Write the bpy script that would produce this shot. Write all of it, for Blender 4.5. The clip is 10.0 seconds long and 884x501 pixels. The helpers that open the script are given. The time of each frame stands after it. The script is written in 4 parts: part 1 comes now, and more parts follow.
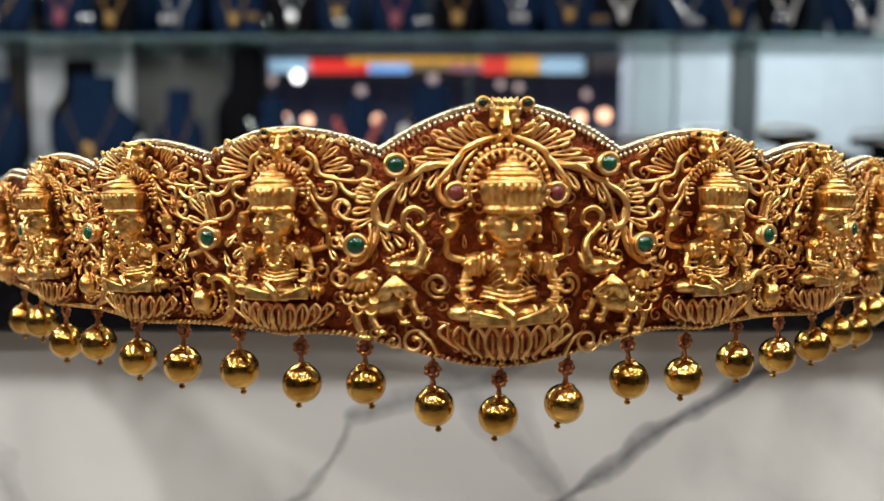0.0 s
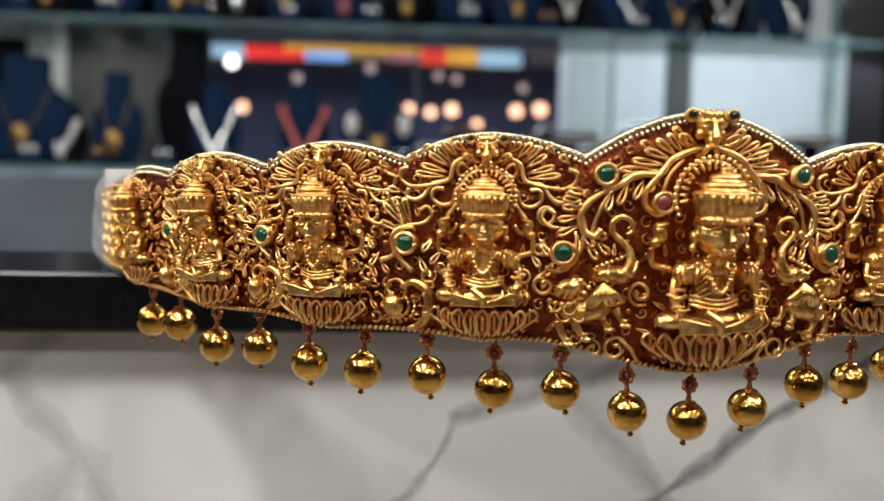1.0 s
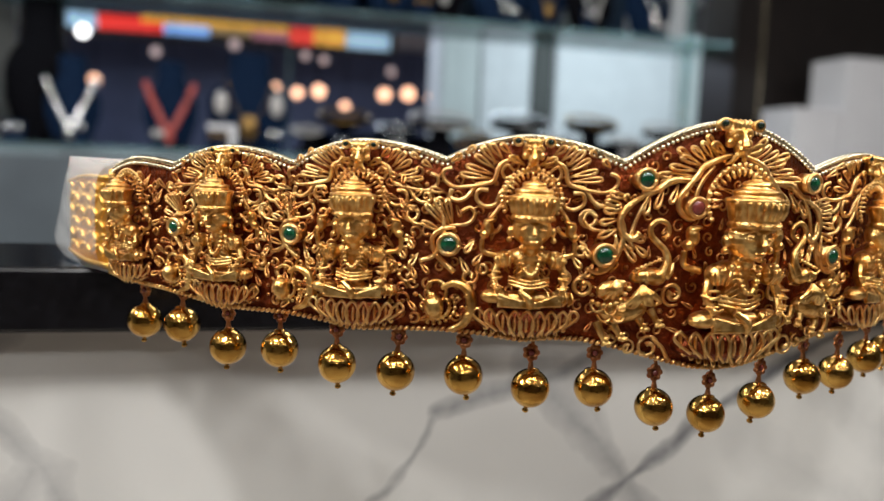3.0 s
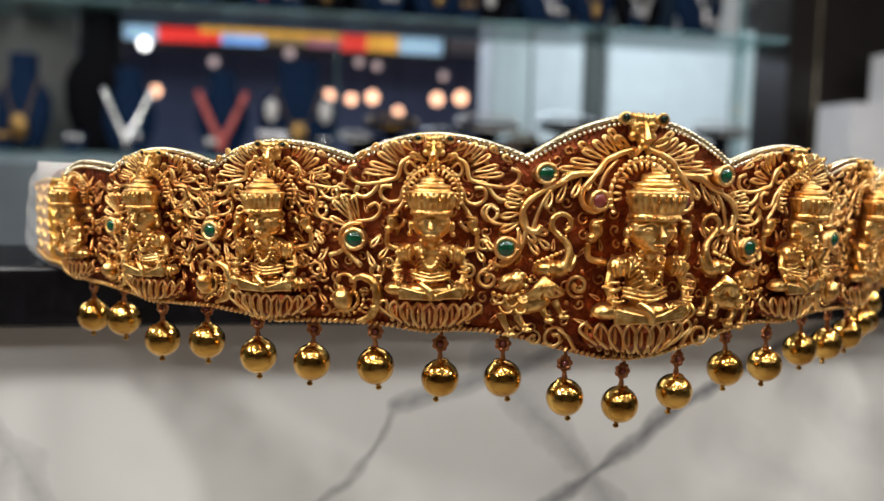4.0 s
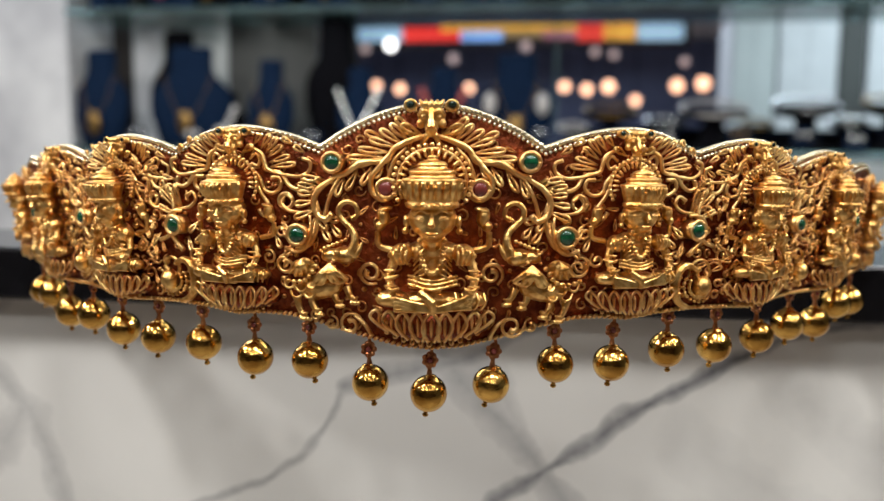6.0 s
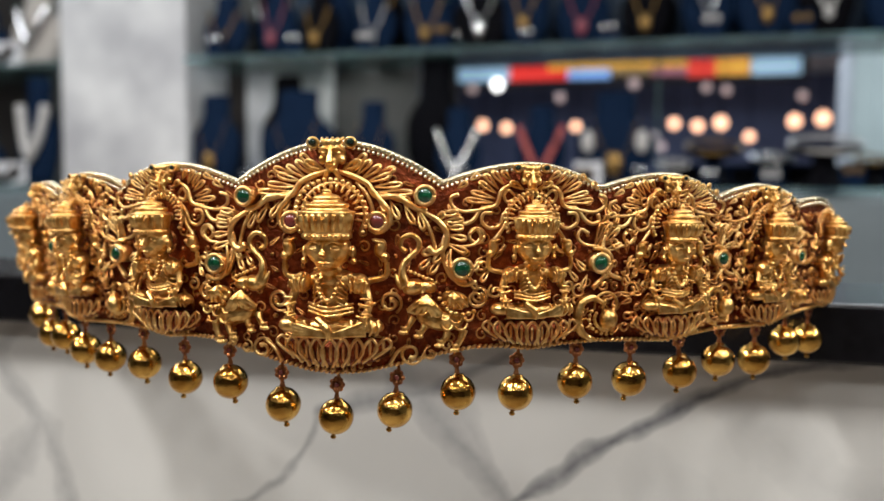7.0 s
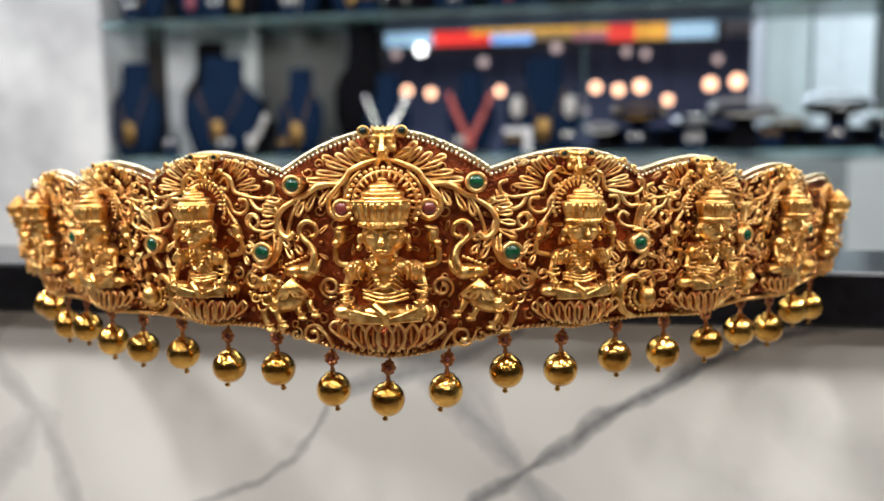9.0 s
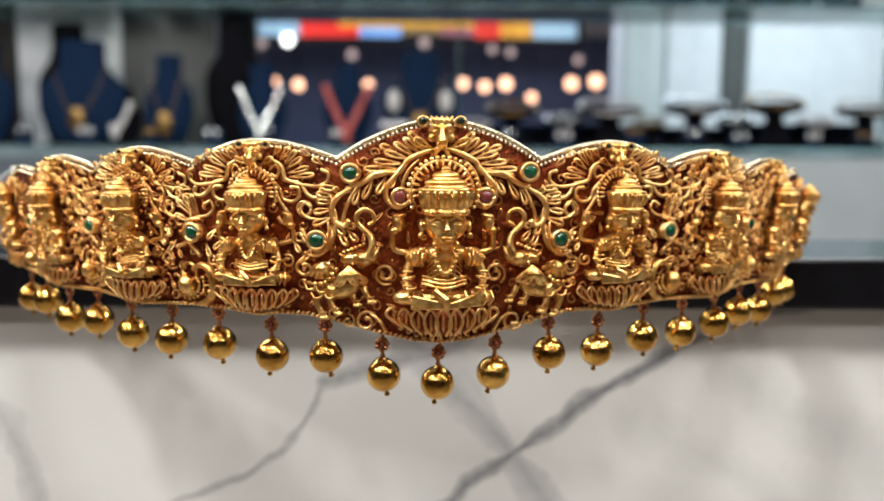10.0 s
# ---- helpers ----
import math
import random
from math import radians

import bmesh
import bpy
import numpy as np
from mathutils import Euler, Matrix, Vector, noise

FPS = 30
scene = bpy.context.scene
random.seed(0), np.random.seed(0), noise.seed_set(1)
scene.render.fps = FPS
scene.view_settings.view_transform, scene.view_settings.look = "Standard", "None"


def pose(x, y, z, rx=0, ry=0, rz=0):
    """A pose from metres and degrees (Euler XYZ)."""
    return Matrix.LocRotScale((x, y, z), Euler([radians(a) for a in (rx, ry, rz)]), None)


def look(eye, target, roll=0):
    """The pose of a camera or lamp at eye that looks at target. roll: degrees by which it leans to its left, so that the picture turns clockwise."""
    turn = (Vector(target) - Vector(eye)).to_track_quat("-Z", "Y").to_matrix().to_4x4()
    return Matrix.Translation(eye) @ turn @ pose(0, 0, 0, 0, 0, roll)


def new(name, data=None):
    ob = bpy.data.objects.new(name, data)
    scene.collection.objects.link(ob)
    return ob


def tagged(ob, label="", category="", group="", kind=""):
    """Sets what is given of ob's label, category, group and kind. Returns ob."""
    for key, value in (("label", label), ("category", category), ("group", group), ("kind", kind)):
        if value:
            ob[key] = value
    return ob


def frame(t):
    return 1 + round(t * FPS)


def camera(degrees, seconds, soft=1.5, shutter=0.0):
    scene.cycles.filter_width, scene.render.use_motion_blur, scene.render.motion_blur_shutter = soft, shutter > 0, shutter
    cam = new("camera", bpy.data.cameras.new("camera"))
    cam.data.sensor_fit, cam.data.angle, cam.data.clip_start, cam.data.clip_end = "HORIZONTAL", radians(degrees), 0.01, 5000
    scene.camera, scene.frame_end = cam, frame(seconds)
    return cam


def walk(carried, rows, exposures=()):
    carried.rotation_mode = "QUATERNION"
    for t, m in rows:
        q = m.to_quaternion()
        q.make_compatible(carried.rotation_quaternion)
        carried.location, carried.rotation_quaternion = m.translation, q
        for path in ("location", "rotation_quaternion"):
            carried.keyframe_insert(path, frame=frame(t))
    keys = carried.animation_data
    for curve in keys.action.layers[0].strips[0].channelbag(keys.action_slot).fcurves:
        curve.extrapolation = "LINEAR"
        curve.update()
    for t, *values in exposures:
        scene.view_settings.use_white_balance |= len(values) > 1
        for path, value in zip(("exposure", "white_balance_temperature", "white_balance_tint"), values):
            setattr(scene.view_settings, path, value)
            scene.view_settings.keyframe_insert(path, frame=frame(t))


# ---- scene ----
cam = camera(56.6, 10.0)
METRES, EYE, TILT, LEAN, TURN = 0.53, 1.003, -4.5, 0.0, 0.0
ROWS = [
    (0.0, 0.0, 0.0, 0.0, 0.0, 0.0, -0.0),
    (0.5, -0.057, -0.0043, 0.0081, -1.94, -0.44, -0.19),
    (1.0, -0.1229, 0.0036, 0.0067, -4.79, -0.62, -0.71),
    (1.5, -0.1882, 0.0221, 0.0144, -9.64, -1.17, -1.86),
    (2.0, -0.2261, 0.0503, 0.0151, -14.39, -1.55, -1.7),
    (3.5, -0.1761, -0.0006, 0.0122, -13.54, -1.66, -0.58),
    (4.0, -0.1371, -0.0097, 0.0104, -10.31, -1.42, -0.64),
    (4.5, -0.0853, -0.022, 0.0107, -5.91, -2.52, -0.16),
    (5.0, -0.0361, -0.0303, 0.0127, -1.9, -2.35, -0.03),
    (5.5, 0.022, -0.0268, 0.0124, 2.54, -2.91, -0.3),
    (7.0, 0.1822, -0.0254, 0.01, 14.01, 0.26, -1.41),
    (7.5, 0.2327, -0.0185, 0.0108, 18.15, 0.64, -0.38),
    (8.0, 0.2479, -0.0128, 0.0077, 19.2, 0.76, -0.18),
    (8.5, 0.2137, -0.0227, 0.0079, 15.9, -0.52, -0.67),
    (9.0, 0.1215, -0.0483, 0.0189, 8.79, -2.03, -0.08),
    (9.5, 0.052, -0.0652, 0.0229, 1.62, -1.88, -0.19),
    (10.0, 0.0236, -0.0693, 0.0156, -0.58, -2.43, -0.26),
]
EXPOSURES = [(0.0, -0.05), (2.0, -0.14), (4.5, -0.05), (7.5, -0.09), (8.0, 0.03), (8.5, 0.24), (9.0, 0.24), (9.5, 0.19), (10.0, 0.22)]
walk(cam, [(t, pose(0, 0, EYE, TILT, LEAN, TURN) @ pose(METRES * x, METRES * y, METRES * z, 90 + pitch, roll, yaw)) for t, x, y, z, yaw, pitch, roll in ROWS], EXPOSURES)
cam.data.dof.use_dof = True
cam.data.dof.focus_distance = 0.214
cam.data.dof.aperture_fstop = 9.2

# ---- light ----
world = bpy.data.worlds.new("world")
scene.world = world
world.use_nodes = True
world.node_tree.nodes["Background"].inputs[0].default_value = (0.5, 0.55, 0.62, 1)
world.node_tree.nodes["Background"].inputs[1].default_value = 0.03


def lamp(name, x, y, z, size, watts, colour=(1, 0.975, 0.95), aim=None, size_y=None):
    data = bpy.data.lights.new(name, "AREA")
    data.shape = "RECTANGLE" if size_y else "DISK"
    data.size, data.energy, data.color = size, watts, colour
    if size_y:
        data.size_y = size_y
    ob = new(name, data)
    ob.matrix_world = look((x, y, z), aim or (x, y + 0.001, z - 1))
    return ob


# ceiling downlights in front of the counter, and added fill lamps without fittings
DOWNLIGHTS = [(-1.3, -1.9), (-0.45, -2.1), (0.5, -1.8), (1.35, -2.1), (-0.9, -0.7), (0.25, -0.55), (1.1, -0.75), (-2.4, -0.9), (2.4, -0.9), (-2.2, 0.35), (2.2, 0.35)]
for lx, ly in DOWNLIGHTS:
    far = abs(lx) > 2
    lamp("downlight_lamp", lx, ly, 2.84, 0.28, (50 if ly > 0 else 28 if lx < 0 else 18) if far else (7 if ly < -1.5 else 24) * (1.42 if lx < 0 else 0.58), aim=(lx * 0.3, 0.2, 0.95))
# added area lights that brighten the shelves, pillar, cupboards and far wall
for lx, ly, w in [(-1.7, 2.3, 21), (1.2, 2.0, 17), (0, 0.7, 5), (-3.5, 2.4, 27)]:
    lamp("fill_lamp", lx, ly, 2.84, 1.1, w, (0.93, 0.97, 1.0), size_y=0.5)
lamp("fill_lamp", 0, 9, 2.84, 5, 235, (0.72, 0.82, 1.0), size_y=3)
lamp("fill_lamp", 2.95, 5.5, 2.84, 2.2, 84, (0.74, 0.92, 1.0), size_y=0.9)

# ---- materials ----
def material(name, base, rough=0.5, metal=0.0, vary=0.0, scale=60.0, bump=0.0, bump_scale=None, rough_vary=0.0, tint=None, **extra):
    m = bpy.data.materials.new(name)
    m.use_nodes = True
    nt = m.node_tree
    b = nt.nodes["Principled BSDF"]
    b.inputs["Base Color"].default_value = (*base, 1)
    b.inputs["Roughness"].default_value = rough
    b.inputs["Metallic"].default_value = metal
    for key, value in extra.items():
        b.inputs[key.replace("_", " ")].default_value = value
    if vary or bump or rough_vary:
        tc = nt.nodes.new("ShaderNodeTexCoord")
        n1 = nt.nodes.new("ShaderNodeTexNoise")
        n1.inputs["Scale"].default_value, n1.inputs["Detail"].default_value = scale, 6
        nt.links.new(tc.outputs["Object"], n1.inputs["Vector"])
        if vary:
            r = nt.nodes.new("ShaderNodeValToRGB")
            other = tint or [c * (1 - vary) for c in base]
            r.color_ramp.elements[0].position, r.color_ramp.elements[1].position = 0.35, 0.68
            r.color_ramp.elements[0].color, r.color_ramp.elements[1].color = (*other, 1), (*base, 1)
            nt.links.new(n1.outputs["Fac"], r.inputs["Fac"])
            nt.links.new(r.outputs["Color"], b.inputs["Base Color"])
        if rough_vary:
            mr = nt.nodes.new("ShaderNodeMapRange")
            mr.inputs["To Min"].default_value, mr.inputs["To Max"].default_value = rough - rough_vary, rough + rough_vary
            nt.links.new(n1.outputs["Fac"], mr.inputs["Value"])
            nt.links.new(mr.outputs["Result"], b.inputs["Roughness"])
        if bump:
            n2 = nt.nodes.new("ShaderNodeTexNoise")
            n2.inputs["Scale"].default_value, n2.inputs["Detail"].default_value = bump_scale or scale * 6, 4
            nt.links.new(tc.outputs["Object"], n2.inputs["Vector"])
            bp = nt.nodes.new("ShaderNodeBump")
            bp.inputs["Strength"].default_value, bp.inputs["Distance"].default_value = bump, 0.0006
            nt.links.new(n2.outputs["Fac"], bp.inputs["Height"])
            nt.links.new(bp.outputs["Normal"], b.inputs["Normal"])
    return m


WIRE = material("gold_wire", (1.0, 0.71, 0.3), 0.31, 1.0, 0.3, 300, 0.5, 1600, 0.08, tint=(0.84, 0.43, 0.13))
POLISHED = material("polished_gold", (0.86, 0.52, 0.13), 0.13, 1.0, 0.45, 150, 0.9, 230, 0.05, tint=(0.44, 0.21, 0.035))
PATINA = material("oxidised_gold", (0.36, 0.085, 0.028), 0.36, 1.0, 0.55, 330, 0.9, 1000, 0.1, tint=(0.15, 0.034, 0.016))


def engraved(name, base, tint):
    """Cast gold with fine chased lines and a worn grain."""
    m = material(name, base, 0.31, 1.0, 0.5, 420, 0.34, 1000, 0.08, tint=tint)
    nt = m.node_tree
    bump = next(n for n in nt.nodes if n.type == "BUMP")
    grain = bump.inputs["Height"].links[0].from_socket
    place = next(n for n in nt.nodes if n.type == "TEX_COORD").outputs["Object"]
    wave = nt.nodes.new("ShaderNodeTexWave")
    wave.inputs["Scale"].default_value, wave.inputs["Distortion"].default_value = 230, 7
    wave.inputs["Detail"].default_value, wave.inputs["Detail Scale"].default_value = 2, 1.2
    nt.links.new(place, wave.inputs["Vector"])
    add = nt.nodes.new("ShaderNodeMath")
    add.operation = "MULTIPLY_ADD"
    nt.links.new(wave.outputs["Fac"], add.inputs[0])
    add.inputs[1].default_value = 0.1
    nt.links.new(grain, add.inputs[2])
    nt.links.new(add.outputs[0], bump.inputs["Height"])
    return m


GOLD = engraved("antique_gold", (0.98, 0.67, 0.25), (0.62, 0.29, 0.065))
CLASPGOLD = material("satin_gold", (0.95, 0.62, 0.17), 0.42, 1.0, 0.3, 200, 0.3, 900, 0.08, tint=(0.8, 0.46, 0.1))
RIM = material("pale_gold_edge", (0.88, 0.77, 0.54), 0.25, 1.0, 0.25, 300, 0.3, 1400)
EMERALD = material("green_stone", (0.008, 0.125, 0.05), 0.07, 0.0, 0.75, 700, Transmission_Weight=0.3, IOR=1.6, Coat_Weight=0.6)
RUBY = material("rose_stone", (0.22, 0.045, 0.035), 0.15, 0.0, 0.4, 500, IOR=1.6)
FILM = material("milky_plastic", (0.62, 0.58, 0.56), 0.4, 0.0, 0.1, 40, 0.3, 60, Transmission_Weight=0.4, Subsurface_Weight=0.2, Subsurface_Scale=0.008)
GRANITE = material("black_granite", (0.007, 0.007, 0.009), 0.2, 0.0, 0.5, 300)
PLASTER = material("white_plaster", (0.74, 0.74, 0.73), 0.6, 0.0, 0.12, 4, 0.3, 80)
NAVY = material("navy_velvet", (0.006, 0.019, 0.052), 0.8, 0.0, 0.4, 60, Specular_IOR_Level=0.08)
BLACKM = material("black_velvet", (0.003, 0.003, 0.005), 0.8, 0.0, 0.3, 60, Specular_IOR_Level=0.08)
DARKWOOD = material("dark_laminate", (0.016, 0.012, 0.011), 0.35, 0.0, 0.3, 12)
GREYWALL = material("grey_wall", (0.2, 0.2, 0.2), 0.7, 0.0, 0.15, 3)
BLUEWALL = material("blue_grey_wall", (0.10, 0.125, 0.23), 0.6, 0.0, 0.25, 2)
SHELFGLASS = material("shelf_glass", (0.5, 0.74, 0.74), 0.05, 0.0, 0.1, 5, IOR=1.45, Transmission_Weight=0.85)
CLEARFILM = material("clear_plastic_film", (0.8, 0.8, 0.78), 0.2, 0.0, 0.1, 40, 0.6, 90, Alpha=0.24)
CHAIN = material("dull_gold_chain", (0.36, 0.22, 0.08), 0.4, 1.0, 0.4, 200)
CARD = material("white_card", (0.78, 0.78, 0.8), 0.5, 0.0, 0.06, 8)
SILVER = material("silver_beads", (0.8, 0.8, 0.82), 0.14, 1.0, 0.2, 200)
CORAL = material("coral_beads", (0.55, 0.09, 0.07), 0.35, 0.0, 0.3, 200)
FLOORM = material("beige_floor_tile", (0.22, 0.19, 0.165), 0.3, 0.0, 0.15, 2)


WARMWALL = material("warm_panelled_wall", (0.11, 0.08, 0.06), 0.5, 0.0, 0.3, 3)
DULL = material("dull_gold", (0.88, 0.5, 0.16), 0.32, 1.0, 0.45, 330, 0.5, 1300, 0.08, tint=(0.48, 0.18, 0.055))
LINKGOLD = material("brown_gold", (0.5, 0.22, 0.085), 0.3, 1.0, 0.4, 330, 0.4, 1300, 0.08, tint=(0.3, 0.1, 0.04))
DEEPBLUE = material("deep_blue_panel", (0.03, 0.055, 0.095), 0.5, 0.0, 0.4, 2, Specular_IOR_Level=0.2)
# tones of the display base fronts: palest, darkest and middle
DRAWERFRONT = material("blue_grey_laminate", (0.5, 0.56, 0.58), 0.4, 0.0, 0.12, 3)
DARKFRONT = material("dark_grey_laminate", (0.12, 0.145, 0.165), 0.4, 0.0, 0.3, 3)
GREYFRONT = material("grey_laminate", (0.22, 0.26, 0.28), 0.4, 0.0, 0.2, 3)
DARKSTONE = material("dark_stone", (0.01, 0.02, 0.012), 0.06)
PILLAR = material("soft_grey_marble", (0.8, 0.8, 0.8), 0.4, 0.0, 0.3, 3.2, tint=(0.5, 0.5, 0.52))
DARKPANEL = material("dark_brown_panel", (0.035, 0.03, 0.028), 0.5, 0.0, 0.3, 3, Specular_IOR_Level=0.2)
OLIVE = material("grey_olive_panel", (0.09, 0.092, 0.088), 0.6, 0.0, 0.2, 3)
PALE = material("pale_grey_panel", (0.66, 0.69, 0.68), 0.6, 0.0, 0.1, 3)


def marble():
    """White marble with grey veins that run along drawn lines, roughened by noise."""
    m = bpy.data.materials.new("veined_white_marble")
    m.use_nodes = True
    nt = m.node_tree
    b = nt.nodes["Principled BSDF"]
    def node(kind, op=None, *values):
        n = nt.nodes.new(kind)
        if op:
            n.operation = op
        for i, v in enumerate(values):
            if v is None:
                continue
            if isinstance(v, bpy.types.NodeSocket):
                nt.links.new(v, n.inputs[i])
            else:
                n.inputs[i].default_value = v
        return n
    def math_(op, *v):
        return node("ShaderNodeMath", op, *v).outputs[0]
    def vec(op, *v):
        n = node("ShaderNodeVectorMath", op, *v)
        return n.outputs["Value"] if op in ("DOT_PRODUCT", "LENGTH") else n.outputs["Vector"]
    def noise_at(p, scale, detail=4):
        n = nt.nodes.new("ShaderNodeTexNoise")
        n.inputs["Scale"].default_value, n.inputs["Detail"].default_value = scale, detail
        nt.links.new(p, n.inputs["Vector"])
        return n
    place = nt.nodes.new("ShaderNodeTexCoord").outputs["Object"]
    n1 = noise_at(place, 60)
    wob = vec("SCALE", vec("SUBTRACT", n1.outputs["Color"], (0.5, 0.5, 0.5)))
    wob.node.inputs["Scale"].default_value = 0.0055
    p = vec("MULTIPLY", vec("ADD", place, wob), (1, 0, 1))
    wide_noise = noise_at(place, 38, 3).outputs["Fac"]
    soft_noise = noise_at(place, 160, 5).outputs["Fac"]
    total = None
    for line, half, dark in VEINS:
        near = None
        for (x0, z0), (x1, z1) in zip(line, line[1:]):
            d = (x1 - x0, 0, z1 - z0)
            q = d[0] ** 2 + d[2] ** 2
            pa = vec("SUBTRACT", p, (x0, 0, z0))
            h = math_("MULTIPLY", vec("DOT_PRODUCT", pa, d), 1 / q)
            h.node.use_clamp = True
            back = vec("SCALE", d)
            nt.links.new(h, back.node.inputs["Scale"])
            dist = vec("LENGTH", vec("SUBTRACT", pa, back))
            near = dist if near is None else math_("MINIMUM", near, dist)
        width = math_("MULTIPLY_ADD", wide_noise, half * 2.6, -half * 0.35)
        edge = math_("SUBTRACT", 1.0, math_("DIVIDE", near, width))
        edge.node.use_clamp = True
        edge = math_("MULTIPLY", math_("POWER", edge, 0.6), math_("MULTIPLY_ADD", soft_noise, dark * 0.9, dark * 0.5))
        total = edge if total is None else math_("MAXIMUM", total, edge)
    cloud = noise_at(place, 7, 5)
    r = nt.nodes.new("ShaderNodeValToRGB")
    r.color_ramp.elements[0].position, r.color_ramp.elements[1].position = 0.3, 0.62
    r.color_ramp.elements[0].color, r.color_ramp.elements[1].color = (0.64, 0.635, 0.61, 1), (0.73, 0.725, 0.69, 1)
    nt.links.new(cloud.outputs["Fac"], r.inputs["Fac"])
    mix = nt.nodes.new("ShaderNodeMixRGB")
    nt.links.new(total, mix.inputs["Fac"])
    nt.links.new(r.outputs["Color"], mix.inputs["Color1"])
    mix.inputs["Color2"].default_value = (0.17, 0.175, 0.19, 1)
    nt.links.new(mix.outputs["Color"], b.inputs["Base Color"])
    b.inputs["Roughness"].default_value = 0.1
    return m


VEINS = [
    ([(0.045, 0.945), (0.013, 0.930), (-0.018, 0.922), (-0.034, 0.917)], 0.0038, 0.68),
    ([(-0.034, 0.917), (-0.039, 0.904), (-0.051, 0.888), (-0.068, 0.876), (-0.095, 0.866), (-0.16, 0.83)], 0.0023, 0.55),
    ([(0.17, 0.953), (0.133, 0.942), (0.111, 0.930), (0.09, 0.918), (0.074, 0.908)], 0.0036, 0.95),
    ([(0.078, 0.911), (0.067, 0.901), (0.051, 0.889), (0.034, 0.878), (0.023, 0.868), (-0.02, 0.83)], 0.0048, 0.9),
    ([(0.002, 0.937), (0.018, 0.917), (0.033, 0.903), (0.046, 0.887), (0.060, 0.866), (0.075, 0.84)], 0.008, 0.5),
    ([(0.012, 0.935), (0.028, 0.92), (0.036, 0.904)], 0.006, 0.3),
    ([(0.125, 0.935), (0.16, 0.905), (0.2, 0.89), (0.24, 0.85)], 0.016, 0.16),
    ([(0.1, 0.9), (0.15, 0.875), (0.2, 0.83)], 0.014, 0.14),
    ([(-0.178, 0.949), (-0.195, 0.935), (-0.183, 0.918), (-0.168, 0.902), (-0.16, 0.882), (-0.15, 0.85)], 0.006, 0.4),
    ([(-0.171, 0.903), (-0.182, 0.885), (-0.2, 0.865)], 0.01, 0.35),
    ([(0.24, 0.949), (0.30, 0.90), (0.33, 0.84)], 0.006, 0.5),
]
MARBLE = marble()


def glow(name, colour, strength):
    m = bpy.data.materials.new(name)
    m.use_nodes = True
    b = m.node_tree.nodes["Principled BSDF"]
    b.inputs["Base Color"].default_value = (*colour, 1)
    b.inputs["Emission Color"].default_value = (*colour, 1)
    b.inputs["Emission Strength"].default_value = strength
    return m


# ---- mesh helpers ----
def obj(name, bm, mat, parent=None, label="", smooth=True):
    me = bpy.data.meshes.new(name)
    bm.to_mesh(me)
    bm.free()
    if smooth:
        me.shade_smooth()
    me.materials.append(mat)
    ob = new(name, me)
    if parent is not None:
        ob.parent = parent
    if label:
        ob["label"] = label
    return ob


def box(bm, x0, x1, y0, y1, z0, z1, bevel=0.0):
    vs = [bm.verts.new((x, y, z)) for x in (x0, x1) for y in (y0, y1) for z in (z0, z1)]
    fs = [bm.faces.new([vs[i] for i in q]) for q in ((0, 1, 3, 2), (4, 6, 7, 5), (0, 4, 5, 1), (2, 3, 7, 6), (0, 2, 6, 4), (1, 5, 7, 3))]
    if bevel:
        es = {e for f in fs for e in f.edges}
        bmesh.ops.bevel(bm, geom=list(es), offset=bevel, segments=2, affect="EDGES", profile=0.5)


def slab(name, x0, x1, y0, y1, z0, z1, mat, parent=None, bevel=0.0, label=""):
    bm = bmesh.new()
    box(bm, x0, x1, y0, y1, z0, z1, bevel)
    return obj(name, bm, mat, parent, label, smooth=False)


def smooth_line(pts, n=5):
    """Catmull-Rom through 3D points."""
    p = [np.array(q, float) for q in pts]
    p = [2 * p[0] - p[1]] + p + [2 * p[-1] - p[-2]]
    out = []
    for i in range(1, len(p) - 2):
        for k in range(n):
            s = k / n
            out.append(0.5 * (2 * p[i] + (p[i + 1] - p[i - 1]) * s + (2 * p[i - 1] - 5 * p[i] + 4 * p[i + 1] - p[i + 2]) * s * s
                              + (3 * p[i] - p[i - 1] - 3 * p[i + 1] + p[i + 2]) * s ** 3))
    out.append(p[-2])
    return out


def tube(bm, pts, radius, seg=6, n=5, flat=1.0):
    """A swept round bar; radius: one number or one per control point (interpolated)."""
    line = smooth_line(pts, n)
    rr = np.interp(np.linspace(0, 1, len(line)), np.linspace(0, 1, len(radius)), radius) if isinstance(radius, (list, tuple)) else [radius] * len(line)
    rings = []
    for i, c in enumerate(line):
        t = line[min(i + 1, len(line) - 1)] - line[max(i - 1, 0)]
        t = t / (np.linalg.norm(t) + 1e-9)
        up = np.array((0, 0, 1.0)) if abs(t[2]) < 0.9 else np.array((1.0, 0, 0))
        a = np.cross(t, up)
        a /= np.linalg.norm(a)
        b = np.cross(a, t)
        rings.append([bm.verts.new(c + rr[i] * (math.cos(k * math.tau / seg) * a + flat * math.sin(k * math.tau / seg) * b)) for k in range(seg)])
    for r0, r1 in zip(rings, rings[1:]):
        for k in range(seg):
            bm.faces.new((r0[k], r0[(k + 1) % seg], r1[(k + 1) % seg], r1[k]))
    bm.faces.new(rings[0][::-1])
    bm.faces.new(rings[-1])


UNIT = {}


